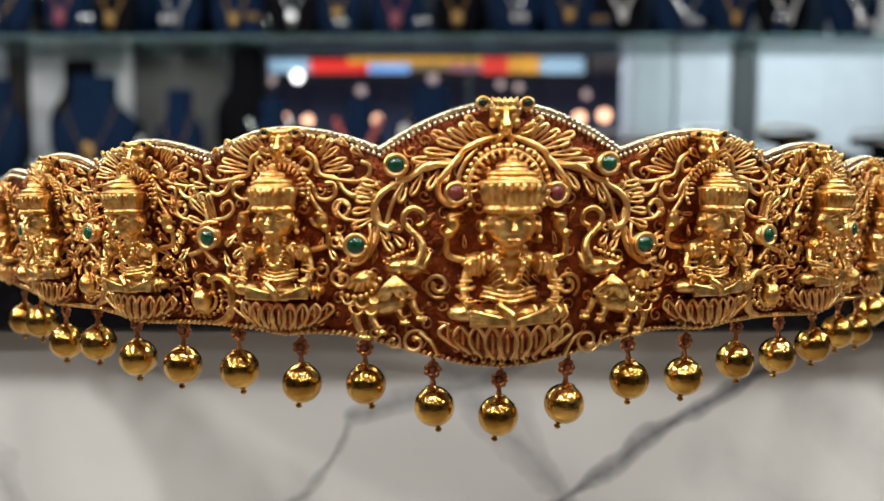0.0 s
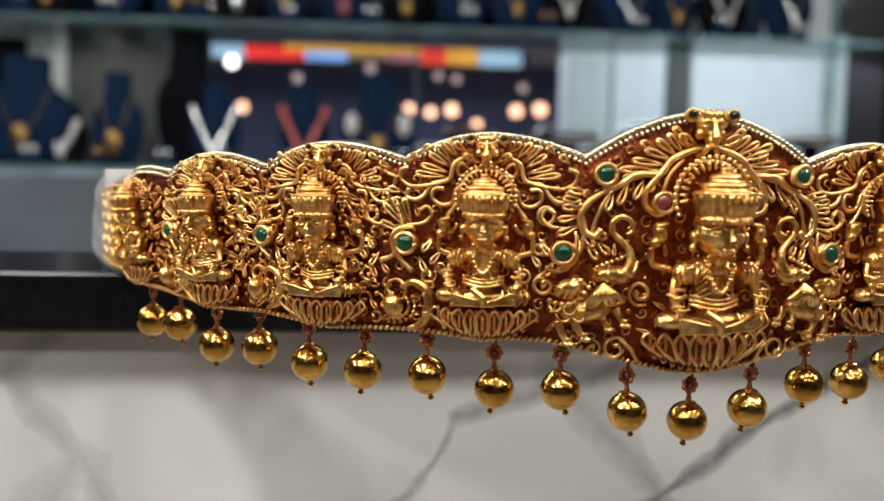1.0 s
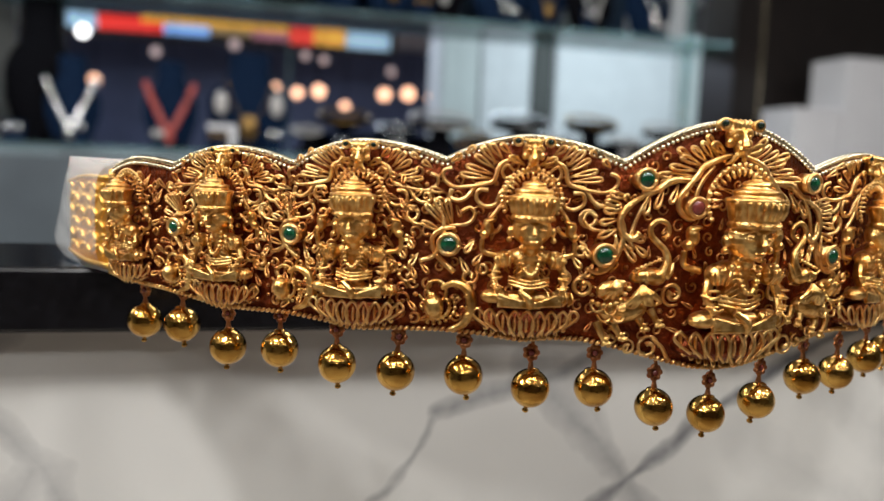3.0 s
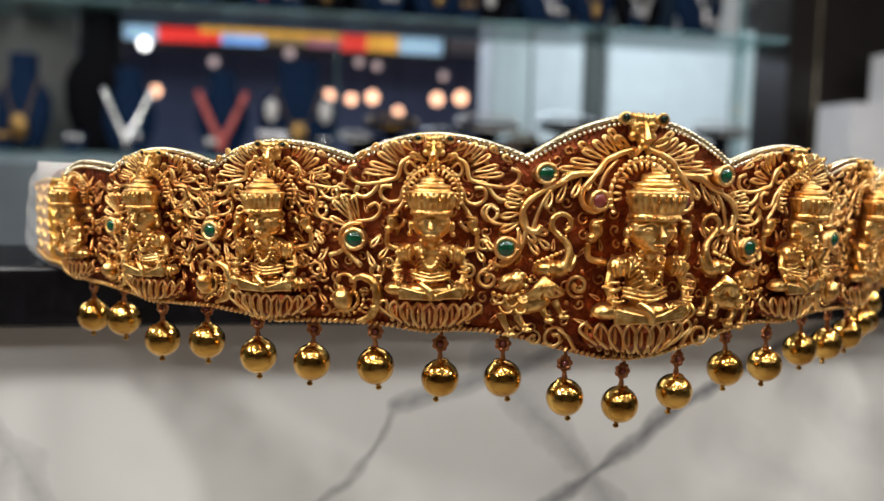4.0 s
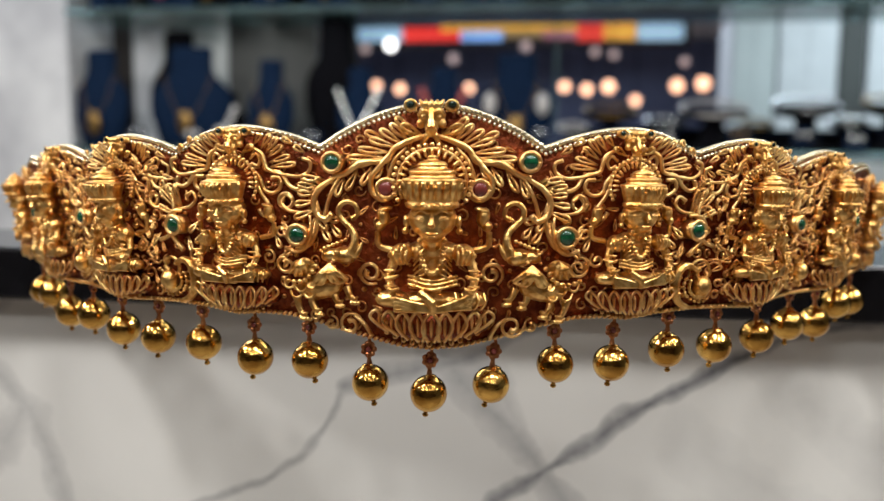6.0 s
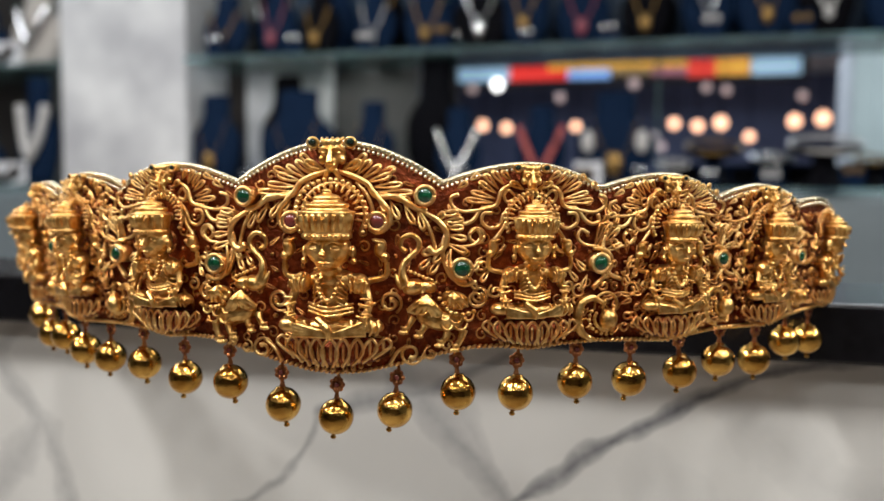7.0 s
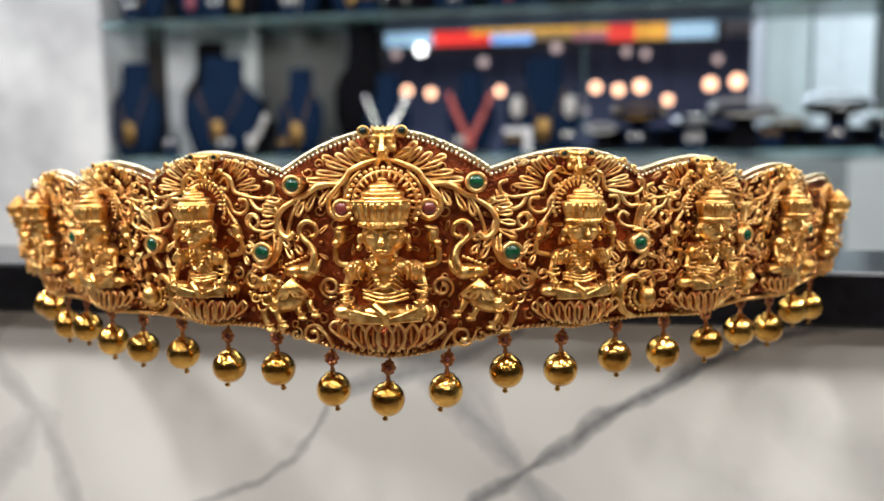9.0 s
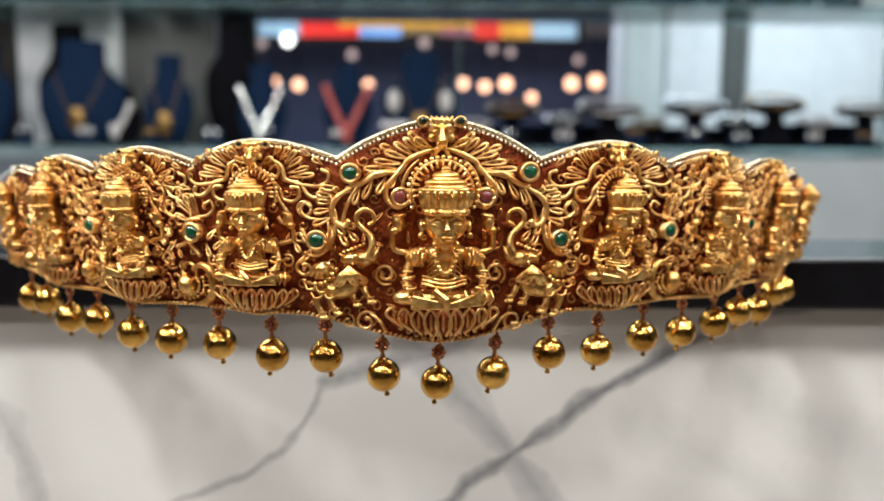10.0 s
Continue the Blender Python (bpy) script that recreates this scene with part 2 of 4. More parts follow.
def ball(bm, c, r, u=10, v=7, turn=0.0):
    """An ellipsoid, turned in the first two axes by turn degrees."""
    r = (r, r, r) if isinstance(r, (int, float)) else r
    if (u, v) not in UNIT:
        UNIT[u, v] = [[(math.sin(math.pi * j / v) * math.cos(math.tau * i / u), math.sin(math.pi * j / v) * math.sin(math.tau * i / u), math.cos(math.pi * j / v)) for i in range(u)] for j in range(1, v)]
    co, si = math.cos(radians(turn)), math.sin(radians(turn))
    def put(x, y, z):
        x, y = x * r[0], y * r[1]
        return bm.verts.new((c[0] + x * co - y * si, c[1] + x * si + y * co, c[2] + z * r[2]))
    rings = [[put(*p) for p in ring] for ring in UNIT[u, v]]
    top, low = put(0, 0, 1), put(0, 0, -1)
    for i in range(u):
        k = (i + 1) % u
        bm.faces.new((top, rings[0][i], rings[0][k]))
        bm.faces.new((low, rings[-1][k], rings[-1][i]))
        for a, b in zip(rings, rings[1:]):
            bm.faces.new((a[i], b[i], b[k], a[k]))


def lathe(bm, profile, seg=20, m=None):
    """A turned body: profile of (radius, height)."""
    rings = []
    for r, h in profile:
        rings.append([bm.verts.new((r * math.cos(k * math.tau / seg), r * math.sin(k * math.tau / seg), h)) for k in range(seg)])
    for r0, r1 in zip(rings, rings[1:]):
        for k in range(seg):
            bm.faces.new((r0[k], r0[(k + 1) % seg], r1[(k + 1) % seg], r1[k]))
    bm.faces.new(rings[0][::-1])
    bm.faces.new(rings[-1])
    if m is not None:
        bmesh.ops.transform(bm, matrix=m, verts=[v for ring in rings for v in ring])


def empty(name, x, y, z, label, category, group="", kind=""):
    e = new(name)
    e.location = (x, y, z)
    e.empty_display_size = 0.05
    return tagged(e, label, category, group, kind)

# ---- the shop ----
tagged(slab("floor", -5, 5, -4, 14, -0.1, 0, FLOORM), "polished beige tile floor of the shop", "floor", kind="structure")
tagged(slab("ceiling", -5, 5, -4, 14, 2.9, 3.0, PLASTER), "white plaster shop ceiling", "ceiling", kind="structure")
tagged(slab("wall_west", -5.1, -5, -4, 14, 0, 2.9, GREYWALL), "plain grey shop wall", "wall", kind="structure")
tagged(slab("wall_east", 5, 5.1, -4, 14, 0, 2.9, GREYWALL), "plain grey shop wall", "wall", kind="structure")
tagged(slab("wall_south", -5, 5, -4.1, -4, 0, 2.9, WARMWALL), "warm brown panelled wall behind the customer side", "wall", kind="structure")
tagged(slab("wall_north", -5, 5, 14, 14.1, 0, 2.9, BLUEWALL), "dim blue-grey far wall of the shop", "wall", kind="structure")

counter = empty("counter", 0, 0.6, 0, "white marble jewellery counter with a black granite top", "counter")
slab("front_panel", -1.6, 1.6, -0.300, -0.278, 0.0, 0.951, MARBLE, counter, label="polished white marble with grey veins")
slab("worktop", -1.62, 1.62, -0.312, -0.24, 0.951, 0.9722, GRANITE, counter, 0.0015, "polished black granite slab")
slab("back_panel", -1.574, 1.574, -0.268, -0.25, 0.0, 0.949, DARKWOOD, counter, label="dark laminate back")
slab("inner_desk", -1.574, 1.574, -0.249, 0.3, 0.72, 0.75, DARKWOOD, counter, 0.002, "lower dark laminate desk behind the sill")
for x in (-1.573, 1.551):
    slab("leg_panel", x, x + 0.022, -0.249, 0.28, 0, 0.719, DARKWOOD, counter)
slab("side_panel", -1.6, -1.575, -0.277, -0.25, 0, 0.949, MARBLE, counter)
slab("side_panel", 1.575, 1.6, -0.277, -0.25, 0, 0.949, MARBLE, counter)

tagged(slab("pillar", -2.816, -2.107, 3.62, 4.2, 0, 2.9, PILLAR), "pale grey marbled square pillar between the displays", "pillar", kind="structure")
tagged(slab("column", 2.23, 3.4, 3.6, 3.9, 0, 2.9, DARKWOOD), "dark laminate wall panel beside the shelves", "column", kind="structure")

# display wall with glass shelves
display = empty("display_cabinet", 0, 3.8, 0, "display wall with a white base and glass shelves", "cabinet")
side_display = empty("display_cabinet", -3.6, 3.8, 0, "display shelves with a white base beside the pillar", "cabinet")
for home, x0, x1 in ((display, -2.103, 2.22), (side_display, -0.8, 0.78)):
    # base front split into stretches, darker at the left, paler at the right
    for q0, q1, m, lab in ((x0, -0.452, DARKFRONT, "darkest stretch of the base front"), (-0.448, 1.198, GREYFRONT, "mid-grey stretch of the base front"), (1.202, x1, DRAWERFRONT, "palest stretch of the base front")):
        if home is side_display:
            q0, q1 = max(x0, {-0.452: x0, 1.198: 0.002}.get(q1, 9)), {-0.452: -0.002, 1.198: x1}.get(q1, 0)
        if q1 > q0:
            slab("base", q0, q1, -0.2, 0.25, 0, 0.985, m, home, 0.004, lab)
    slab("support", x0, x1, -0.15, 0.2, 0.986, 1.011, GREYFRONT, home)
    slab("shelf", x0, x1, -0.22, 0.25, 1.012, 1.03, SHELFGLASS, home, 0.002, "tinted glass shelf").visible_shadow = False
    slab("shelf", x0, x1, -0.2, 0.25, 1.632, 1.652, SHELFGLASS, home, 0.002, "tinted glass shelf").visible_shadow = False
    slab("shelf", x0, x1, -0.2, 0.25, 2.2, 2.215, SHELFGLASS, home, 0.002, "tinted glass shelf").visible_shadow = False
for x in (-0.9, 0.13, 2.2):
    slab("divider", x - 0.006, x + 0.006, 0.16, 0.2, 1.031, 1.631, SHELFGLASS, display)
    slab("divider", x - 0.006, x + 0.006, 0.16, 0.2, 1.653, 2.199, SHELFGLASS, display)
for z0, z1 in ((1.031, 1.631), (1.653, 2.199)):
    slab("back_panel", -0.79, 0.37, 0.22, 0.24, z0, z1, DARKPANEL, side_display, label="dark brown panel")
    slab("back_panel", 0.38, 0.77, 0.22, 0.24, z0, z1, OLIVE, side_display, label="grey panel")
slab("back_panel", -0.79, 0.77, 0.22, 0.24, 2.216, 2.899, PALE, side_display, label="pale grey panel")
slab("back_panel", -1.99, -1.86, 0.22, 0.24, 1.031, 1.631, CARD, display, label="bright pale panel")
slab("back_panel", -1.85, -1.5, 0.22, 0.24, 1.031, 1.631, PALE, display, label="pale grey panel")
slab("back_panel", -1.49, -1.04, 0.22, 0.24, 1.031, 1.631, OLIVE, display, label="grey olive panel")
slab("back_panel", -1.03, -0.84, 0.22, 0.24, 1.031, 1.631, DARKPANEL, display, label="dark brown panel")
slab("back_panel", -2.1, -2.0, 0.22, 0.24, 1.031, 1.631, DARKPANEL, display, label="dark brown panel")
slab("back_panel", -2.1, -1.72, 0.22, 0.24, 1.653, 2.199, OLIVE, display, label="grey olive panel")
slab("back_panel", -1.71, 1.3, 0.22, 0.24, 1.653, 2.199, DEEPBLUE, display, label="dark blue panel")
for x0, x1, m in ((1.31, 1.47, DEEPBLUE), (1.48, 1.66, CARD), (1.67, 1.85, DEEPBLUE), (1.86, 2.2, CARD)):
    slab("back_panel", x0, x1, 0.22, 0.24, 1.653, 2.199, m, display, label="pale panel" if m != DEEPBLUE else "dark blue panel")
slab("back_panel", -2.1, 2.2, 0.22, 0.24, 2.216, 2.899, DARKPANEL, display, label="dark brown panel")

# bright far end of the shop, seen through the shelves
for x0, x1, z0, z1, m, lab in [(1.61, 1.95, 0, 2.12, PALE, "tall pale grey cupboard"), (1.97, 2.43, 0, 2.12, CARD, "tall white cupboard"), (2.45, 2.64, 0, 2.2, OLIVE, "narrow grey cupboard"), (2.66, 3.84, 0, 2.11, CARD, "wide white cupboard"), (3.87, 4.5, 0, 2.3, PALE, "pale grey cupboard")]:
    cup = empty("cupboard", (x0 + x1) / 2, 7.2, 0, lab + " at the far end of the shop", "cupboard", "far cupboards")
    w = (x1 - x0) / 2
    slab("body", -w, w, -0.18, 0.3, 0, z1, m, cup, 0.006)
    slab("door", -w + 0.004, -0.003, -0.205, -0.181, 0.06, z1 - 0.03, m, cup, 0.004)
    slab("door", 0.0, w - 0.004, -0.205, -0.181, 0.06, z1 - 0.03, m, cup, 0.004)

# ---- the gold waist belt ----
# Laid out flat in millimetres (along, up, out of the plate) and bent round an upright cylinder.
AXIS_X, AXIS_Y, RADIUS, CENTRE_ANGLE, BASE_Z = 0.0003, 0.3716, 0.176, radians(4.6), 0.900
BELT_AT = Vector((0.0145, 0.2, 0.972))


def bent(u, v, w):
    a = CENTRE_ANGLE + u / 1000 / RADIUS
    r = RADIUS + w / 1000
    return Vector((AXIS_X + r * math.sin(a), AXIS_Y - r * math.cos(a), BASE_Z + v / 1000)) - BELT_AT


def bend(bm):
    for v in bm.verts:
        v.co = bent(*v.co)
    bmesh.ops.recalc_face_normals(bm, faces=bm.faces)
    return bm


def piece(name, bm, mat, parent, label="", smooth=True):
    return obj(name, bend(bm), mat, parent, label, smooth)


EDGES = [0, 29.2, 73.2, 112.8, 151.5, 180]
VALLEY = [None, 111.4, 110.3, 107.9, 106.2, 104.0]
PEAK_U = [0, 52.7, 93.6, 131.4, 166]
PEAK_V = [122.4, 116.6, 114.2, 111.4, 107.4]


def top_edge(u):
    u = min(abs(u), 180)
    i = next(k for k in range(5) if u <= EDGES[k + 1] + 1e-6)
    c, h = PEAK_U[i], PEAK_V[i]
    if u < c:
        side, base = (c - u) / (c - EDGES[i]), VALLEY[i]
    else:
        side, base = (u - c) / (EDGES[i + 1] - c), VALLEY[i + 1]
    return base + (h - base) * (1 - side ** 1.85)


def low_edge(u):
    return float(np.interp(abs(u), [0, 8, 17, 28, 38, 45, 53, 62, 73, 84, 93, 104, 113, 124, 133, 145, 155, 165, 180],
                           [59.2, 59.9, 62.0, 65.0, 67, 67.2, 66.4, 67.6, 68.2, 67.8, 67.2, 68.5, 69.4, 69.2, 69, 70.5, 71.5, 71.8, 73]))


belt = empty("waist_belt", *BELT_AT, "antique gold waist belt with relief figures and hanging balls", "waist belt")


def plate():
    bm = bmesh.new()
    nu, nv = 420, 10
    def sheet(w):
        g = []
        for i in range(nu + 1):
            u = -180 + 360 * i / nu
            lo, hi = low_edge(u), top_edge(u)
            g.append([bm.verts.new((u, lo + (hi - lo) * j / nv, w)) for j in range(nv + 1)])
        return g
    f, b = sheet(0.0), sheet(-1.8)
    for i in range(nu):
        for j in range(nv):
            bm.faces.new((f[i][j], f[i + 1][j], f[i + 1][j + 1], f[i][j + 1]))
            bm.faces.new((b[i][j], b[i][j + 1], b[i + 1][j + 1], b[i + 1][j]))
        bm.faces.new((f[i][0], b[i][0], b[i + 1][0], f[i + 1][0]))
        bm.faces.new((f[i][nv], f[i + 1][nv], b[i + 1][nv], b[i][nv]))
    for j in range(nv):
        bm.faces.new((f[0][j], f[0][j + 1], b[0][j + 1], b[0][j]))
        bm.faces.new((f[nu][j], b[nu][j], b[nu][j + 1], f[nu][j + 1]))
    piece("back_plate", bm, PATINA, belt, "oxidised reddish gold ground plate")


plate()


def along(edge, start, stop, step):
    """Points at even steps along an edge."""
    out, u, last = [], start, None
    while u <= stop:
        p = (u, edge(u))
        if last is None or math.hypot(p[0] - last[0], p[1] - last[1]) >= step:
            out.append(p)
            last = p
        u += 0.05
    return out


def edging():
    bm = bmesh.new()
    pts = along(top_edge, -180, 180, 1.6)
    tube(bm, [(u, v + 0.1, -0.9) for u, v in pts], 0.95, 8, 1, 1.6)
    piece("top_rim", bm, RIM, belt, "pale bright gold rim")
    bm = bmesh.new()
    for u, v in along(top_edge, -179, 179, 1.35):
        ball(bm, (u, v - 1.2, 0.7), 0.64, 6, 4)
        ball(bm, (u + 0.3, v + 0.35, 0.2), 0.6, 6, 4)
    piece("milgrain", bm, RIM, belt, "fine pale gold milgrain beads")["kind"] = "stuff"
    bm = bmesh.new()
    for i, (u, v) in enumerate(along(low_edge, -179, 179, 1.5)):
        ball(bm, (u, v + 0.5, 0.5), (0.95, 0.55, 0.75), 6, 4, 40)
    piece("rope_edge", bm, WIRE, belt, "twisted gold rope along the lower edge")["kind"] = "stuff"


edging()


def leaf(bm, a, b, r=0.8, w=1.2, bow=0.12):
    """A slim raised leaf, a narrow loop from a to b and back with a groove between."""
    a, b = np.array(a, float), np.array(b, float)
    d = b - a
    side = np.array((-d[1], d[0])) / (np.hypot(*d) + 1e-6) * min(0.62 * r, bow * 3.2 * np.hypot(*d))
    m1, m2 = a + d * 0.62 + side, a + d * 0.62 - side
    e = a + d * 0.9
    tube(bm, [(*a, w - 0.3), (*m1, w + 0.7), (*(e + side * 0.8), w + 1.0), (*b, w + 0.8), (*(e - side * 0.8), w + 1.0), (*m2, w + 0.7), (*a, w - 0.3)],
         [r * 0.25, r * 0.4, r * 0.5, r * 0.5, r * 0.5, r * 0.4, r * 0.25], 6, 3)


def wire(bm, pts, r=0.62, w=1.3):
    n = len(pts)
    r = r * 0.8
    tube(bm, [(p[0], p[1], w + 0.25 * math.sin(i * 1.7)) for i, p in enumerate(pts)], [r * 0.75] + [r * 1.1] * (n - 2) + [r * 1.25], 7, 5)


def ringlet(bm, c, r, turns=1.4, start=0.0, hand=1, thick=0.5, w=1.2):
    pts = []
    n = int(turns * 9)
    for i in range(n + 1):
        a = radians(start) + hand * i / 9 * math.tau
        q = r * (1 - 0.72 * i / n)
        pts.append((c[0] + q * math.cos(a), c[1] + q * math.sin(a), w + 0.5 * i / n))
    tube(bm, pts, [thick * 0.6, thick * 0.85, thick * 0.85, thick * 0.8, thick * 1.4], 6, 2)


def lone(name, build, *values, **more):
    """One ornament as a part of its own."""
    bm = bmesh.new()
    build(bm, *values, **more)
    return piece(name, bm, WIRE, belt)


def fused(ob, size):
    """Casts the shapes of a mesh into one skin."""
    mod = ob.modifiers.new("cast", "REMESH")
    mod.mode, mod.voxel_size, mod.use_smooth_shade = "VOXEL", size / 1000, True
    return ob


def gem(u, v, r, mat, label, high=4.0):
    """A round stone in a collar."""
    bm = bmesh.new()
    ball(bm, (u, v, high), (r, r, r * 0.6), 16, 10, 11)
    stone = piece("gemstone", bm, mat, belt, label)
    bm = bmesh.new()
    ring = [(u + (r + 0.35) * math.cos(k * math.tau / 16), v + (r + 0.35) * math.sin(k * math.tau / 16)) for k in range(17)]
    tube(bm, [(*p, high + 0.15) for p in ring], 0.6, 7, 2)
    lathe(bm, [(r + 0.2, 0), (r + 0.7, 0.2), (r + 0.5, high)], 16, Matrix.Translation((u, v, 0)))
    piece("bezel", bm, WIRE, stone, "gold collar")


def figure(u0, v0, s, deep):
    """A seated crowned idol on the plate, as one plain cast mesh."""
    bm = bmesh.new()
    def e(x, y, w, rx, ry, rw, turn=0.0, n=12):
        ball(bm, (u0 + x * s, v0 + y * s, w * deep), (rx * s, ry * s, rw * deep), n, 8, turn)
    def t(pts, r, seg=7):
        tube(bm, [(u0 + x * s, v0 + y * s, w * deep) for x, y, w in pts], [q * s for q in r] if isinstance(r, (list, tuple)) else r * s, seg, 4)
    # folded legs and robe
    e(0, 12.0, 3.0, 11.6, 2.4, 3.0)
    e(-9.8, 12.9, 6, 4.2, 2.3, 2.8, 4)
    e(10.2, 12.9, 4.8, 3.6, 2.1, 2.6, -8)
    for k in range(5):
        t([(5.5 + k * 1.7, 14.6, 6.6), (6 + k * 1.7, 12.4, 7.6), (5.4 + k * 1.6, 10.4, 6.4)], 0.42, 5)
    for k in range(4):
        t([(-9, 13.4 - k * 0.95, 8.4), (-2, 11.8 - k * 0.5, 8.6), (3.5, 10.9 - k * 0.35, 7.6)], [0.8, 0.6, 0.35])
        t([(9.5, 14.2 - k * 1.1, 7.4), (4.5, 12.2 - k * 0.5, 8.2), (0.5, 10.8 - k * 0.3, 7.8)], [0.7, 0.6, 0.35])
    t([(-3, 15, 8), (0, 12.5, 9), (0.4, 9.6, 8.6)], [0.9, 1.1, 0.6])
    # trunk, shoulders, sash and girdle
    e(0, 20, 3.2, 3.6, 7.4, 3.6)
    e(0, 24.8, 3.8, 7.4, 3.0, 3.4)
    for k in range(3):
        t([(-6, 16.6 + k * 1.1, 5.8), (0, 15.6 + k * 1.1, 8.0), (6, 16.6 + k * 1.1, 5.8)], 0.42)
    for k in (-1, 1):
        e(k * 7.5, 24.2, 6.2, 2.7, 2.9, 2.8, k * 18)
        for q in range(4):
            t([(k * (5.4 + q * 1.4), 27 - q * 0.6, 8.4), (k * (6.1 + q * 1.2), 24.2, 9.5 - q * 0.4), (k * (5.8 + q * 1.1), 21.8, 8.0)], [0.35, 0.48, 0.3], 5)
        t([(k * 9.0, 23, 6), (k * 10.2, 18.6, 7.0), (k * 9.0, 14.6, 9)], [1.3, 1.1, 0.9])
        t([(k * 8.0, 19.2, 8.6), (k * 9.9, 18.8, 9.4), (k * 11.8, 19.2, 7)], 0.45)
        t([(k * 7.6, 16.2, 9.6), (k * 9.4, 15.8, 10.2), (k * 11, 16.2, 8)], 0.4)
        t([(k * 9, 24.5, 2.4), (k * 13.6, 25.8, 2.4), (k * 14, 29.6, 2.6)], [1.0, 0.85, 0.8])
        e(k * 13.4, 31.0, 3, 1.5, 1.4, 1.6)
        e(k * 12.4, 33.4, 3.2, 1.7, 2.6, 1.6, -k * 14)
        e(k * 12.0, 35.2, 3.4, 2.0, 0.7, 1.4, -k * 14)
        # ears with studs
        e(k * 6.2, 32.6, 7.0, 0.8, 1.7, 1.2)
        e(k * 6.4, 30.2, 7.2, 0.9, 0.9, 1.0, n=8)
    for k in (-1, 1):
        for q in range(5):
            t([(k * 1.6, 25.5 - q * 1.5, 7.4), (k * 3.4, 24.3 - q * 1.4, 7.2), (k * 4.6, 22.4 - q * 1.2, 6.0)], 0.3, 5)
        for q in range(3):
            e(k * (6.2 + q * 1.8), 26.6 - q * 1.2, 9.6 - q * 0.8, 0.8, 0.8, 0.8, n=7)
            e(k * 9.8, 20.6 - q * 2.0, 9.2, 1.6, 0.4, 0.6, n=8)
    # neck and head, kept plain
    e(0, 27.5, 5.4, 2.6, 3.0, 3.2)
    e(0, 33.4, 6.9, 5.8, 5.1, 4.6, n=20)
    e(0, 30.8, 7.4, 3.6, 3.5, 4.1, n=16)
    t([(0, 35.2, 11.2), (0, 33.2, 12.1), (0, 31.9, 12.7)], [0.45, 0.62, 0.95])
    e(0, 29.9, 11.0, 1.6, 0.34, 0.8, n=9)
    e(0, 29.2, 10.8, 1.2, 0.36, 0.8, n=9)
    for k in (-1, 1):
        e(k * 2.5, 33.4, 10.7, 1.35, 0.5, 0.8, n=9)
        t([(k * 0.7, 34.9, 11.6), (k * 2.6, 35.6, 11.5), (k * 4.5, 34.5, 9.9)], 0.4, 5)
    # flared fluted crown with a small stepped dome
    turn = Matrix.Translation((u0, v0 - 0.7 * s, 8.4 * deep)) @ Matrix(((s, 0, 0, 0), (0, 0, s, 0), (0, 0.8 * deep, 0, 0), (0, 0, 0, 1)))
    lathe(bm, [(5.4, 36.6), (6.3, 37.0), (6.3, 37.9), (5.9, 38.3), (6.1, 39), (6.9, 43.0), (7.2, 43.3), (7.1, 43.9), (5.6, 44.2), (5.2, 44.8), (5.6, 45.3), (5.4, 45.9), (3.7, 46.3), (3.3, 46.9), (3.6, 47.3), (3.0, 48.0), (1.2, 48.5), (1.2, 49.3), (0.3, 49.8)], 24, turn)
    for k in range(-4, 5):
        x = k * 1.58
        w = 8.4 + 0.8 * math.sqrt(max(0.5, 6.6 ** 2 - x * x))
        t([(x * 0.94, 38.3, w - 0.3), (x, 40.5, w + 0.4), (x * 1.06, 42.3, w + 0.4)], [0.55, 0.78, 0.62], 6)
        e(x * 0.9, 36.8, w - 0.1, 0.5, 0.5, 0.5, n=6)
    for q in range(15):
        a = math.pi * q / 14
        e(-2.9 * math.cos(a), 28 - 8.2 * math.sin(a), 7.9 + 0.5 * math.sin(a), 0.8, 0.72, 0.8, n=8)
    fused(piece("idol", bm, GOLD, belt, "bright gold seated relief figure"), 0.17)


def halo(u0, v0, s, deep, r=9.9):
    bm = bmesh.new()
    for k in range(25):
        a = radians(-28 + 236 * k / 24)
        ball(bm, (u0 + r * s * math.cos(a), v0 + (42.4 + r * math.sin(a)) * s, 4.2 * deep), 0.68 * s, 7, 5)
    for k in range(17):
        a = radians(-10 + 200 * k / 16)
        ball(bm, (u0 + (r - 1.9) * s * math.cos(a), v0 + (42.4 + (r - 1.9) * math.sin(a)) * s, 4.2 * deep), (1.25 * s, 0.45 * s, 0.7 * s), 6, 5, math.degrees(a))
    ring = [(u0 + (r - 0.9) * s * math.cos(radians(-30 + 240 * k / 20)), v0 + (42.4 + (r - 0.9) * math.sin(radians(-30 + 240 * k / 20))) * s, 2.6 * deep) for k in range(21)]
    tube(bm, ring, 0.5 * s, 5, 1)
    piece("halo", bm, WIRE, belt, "beaded gold halo")


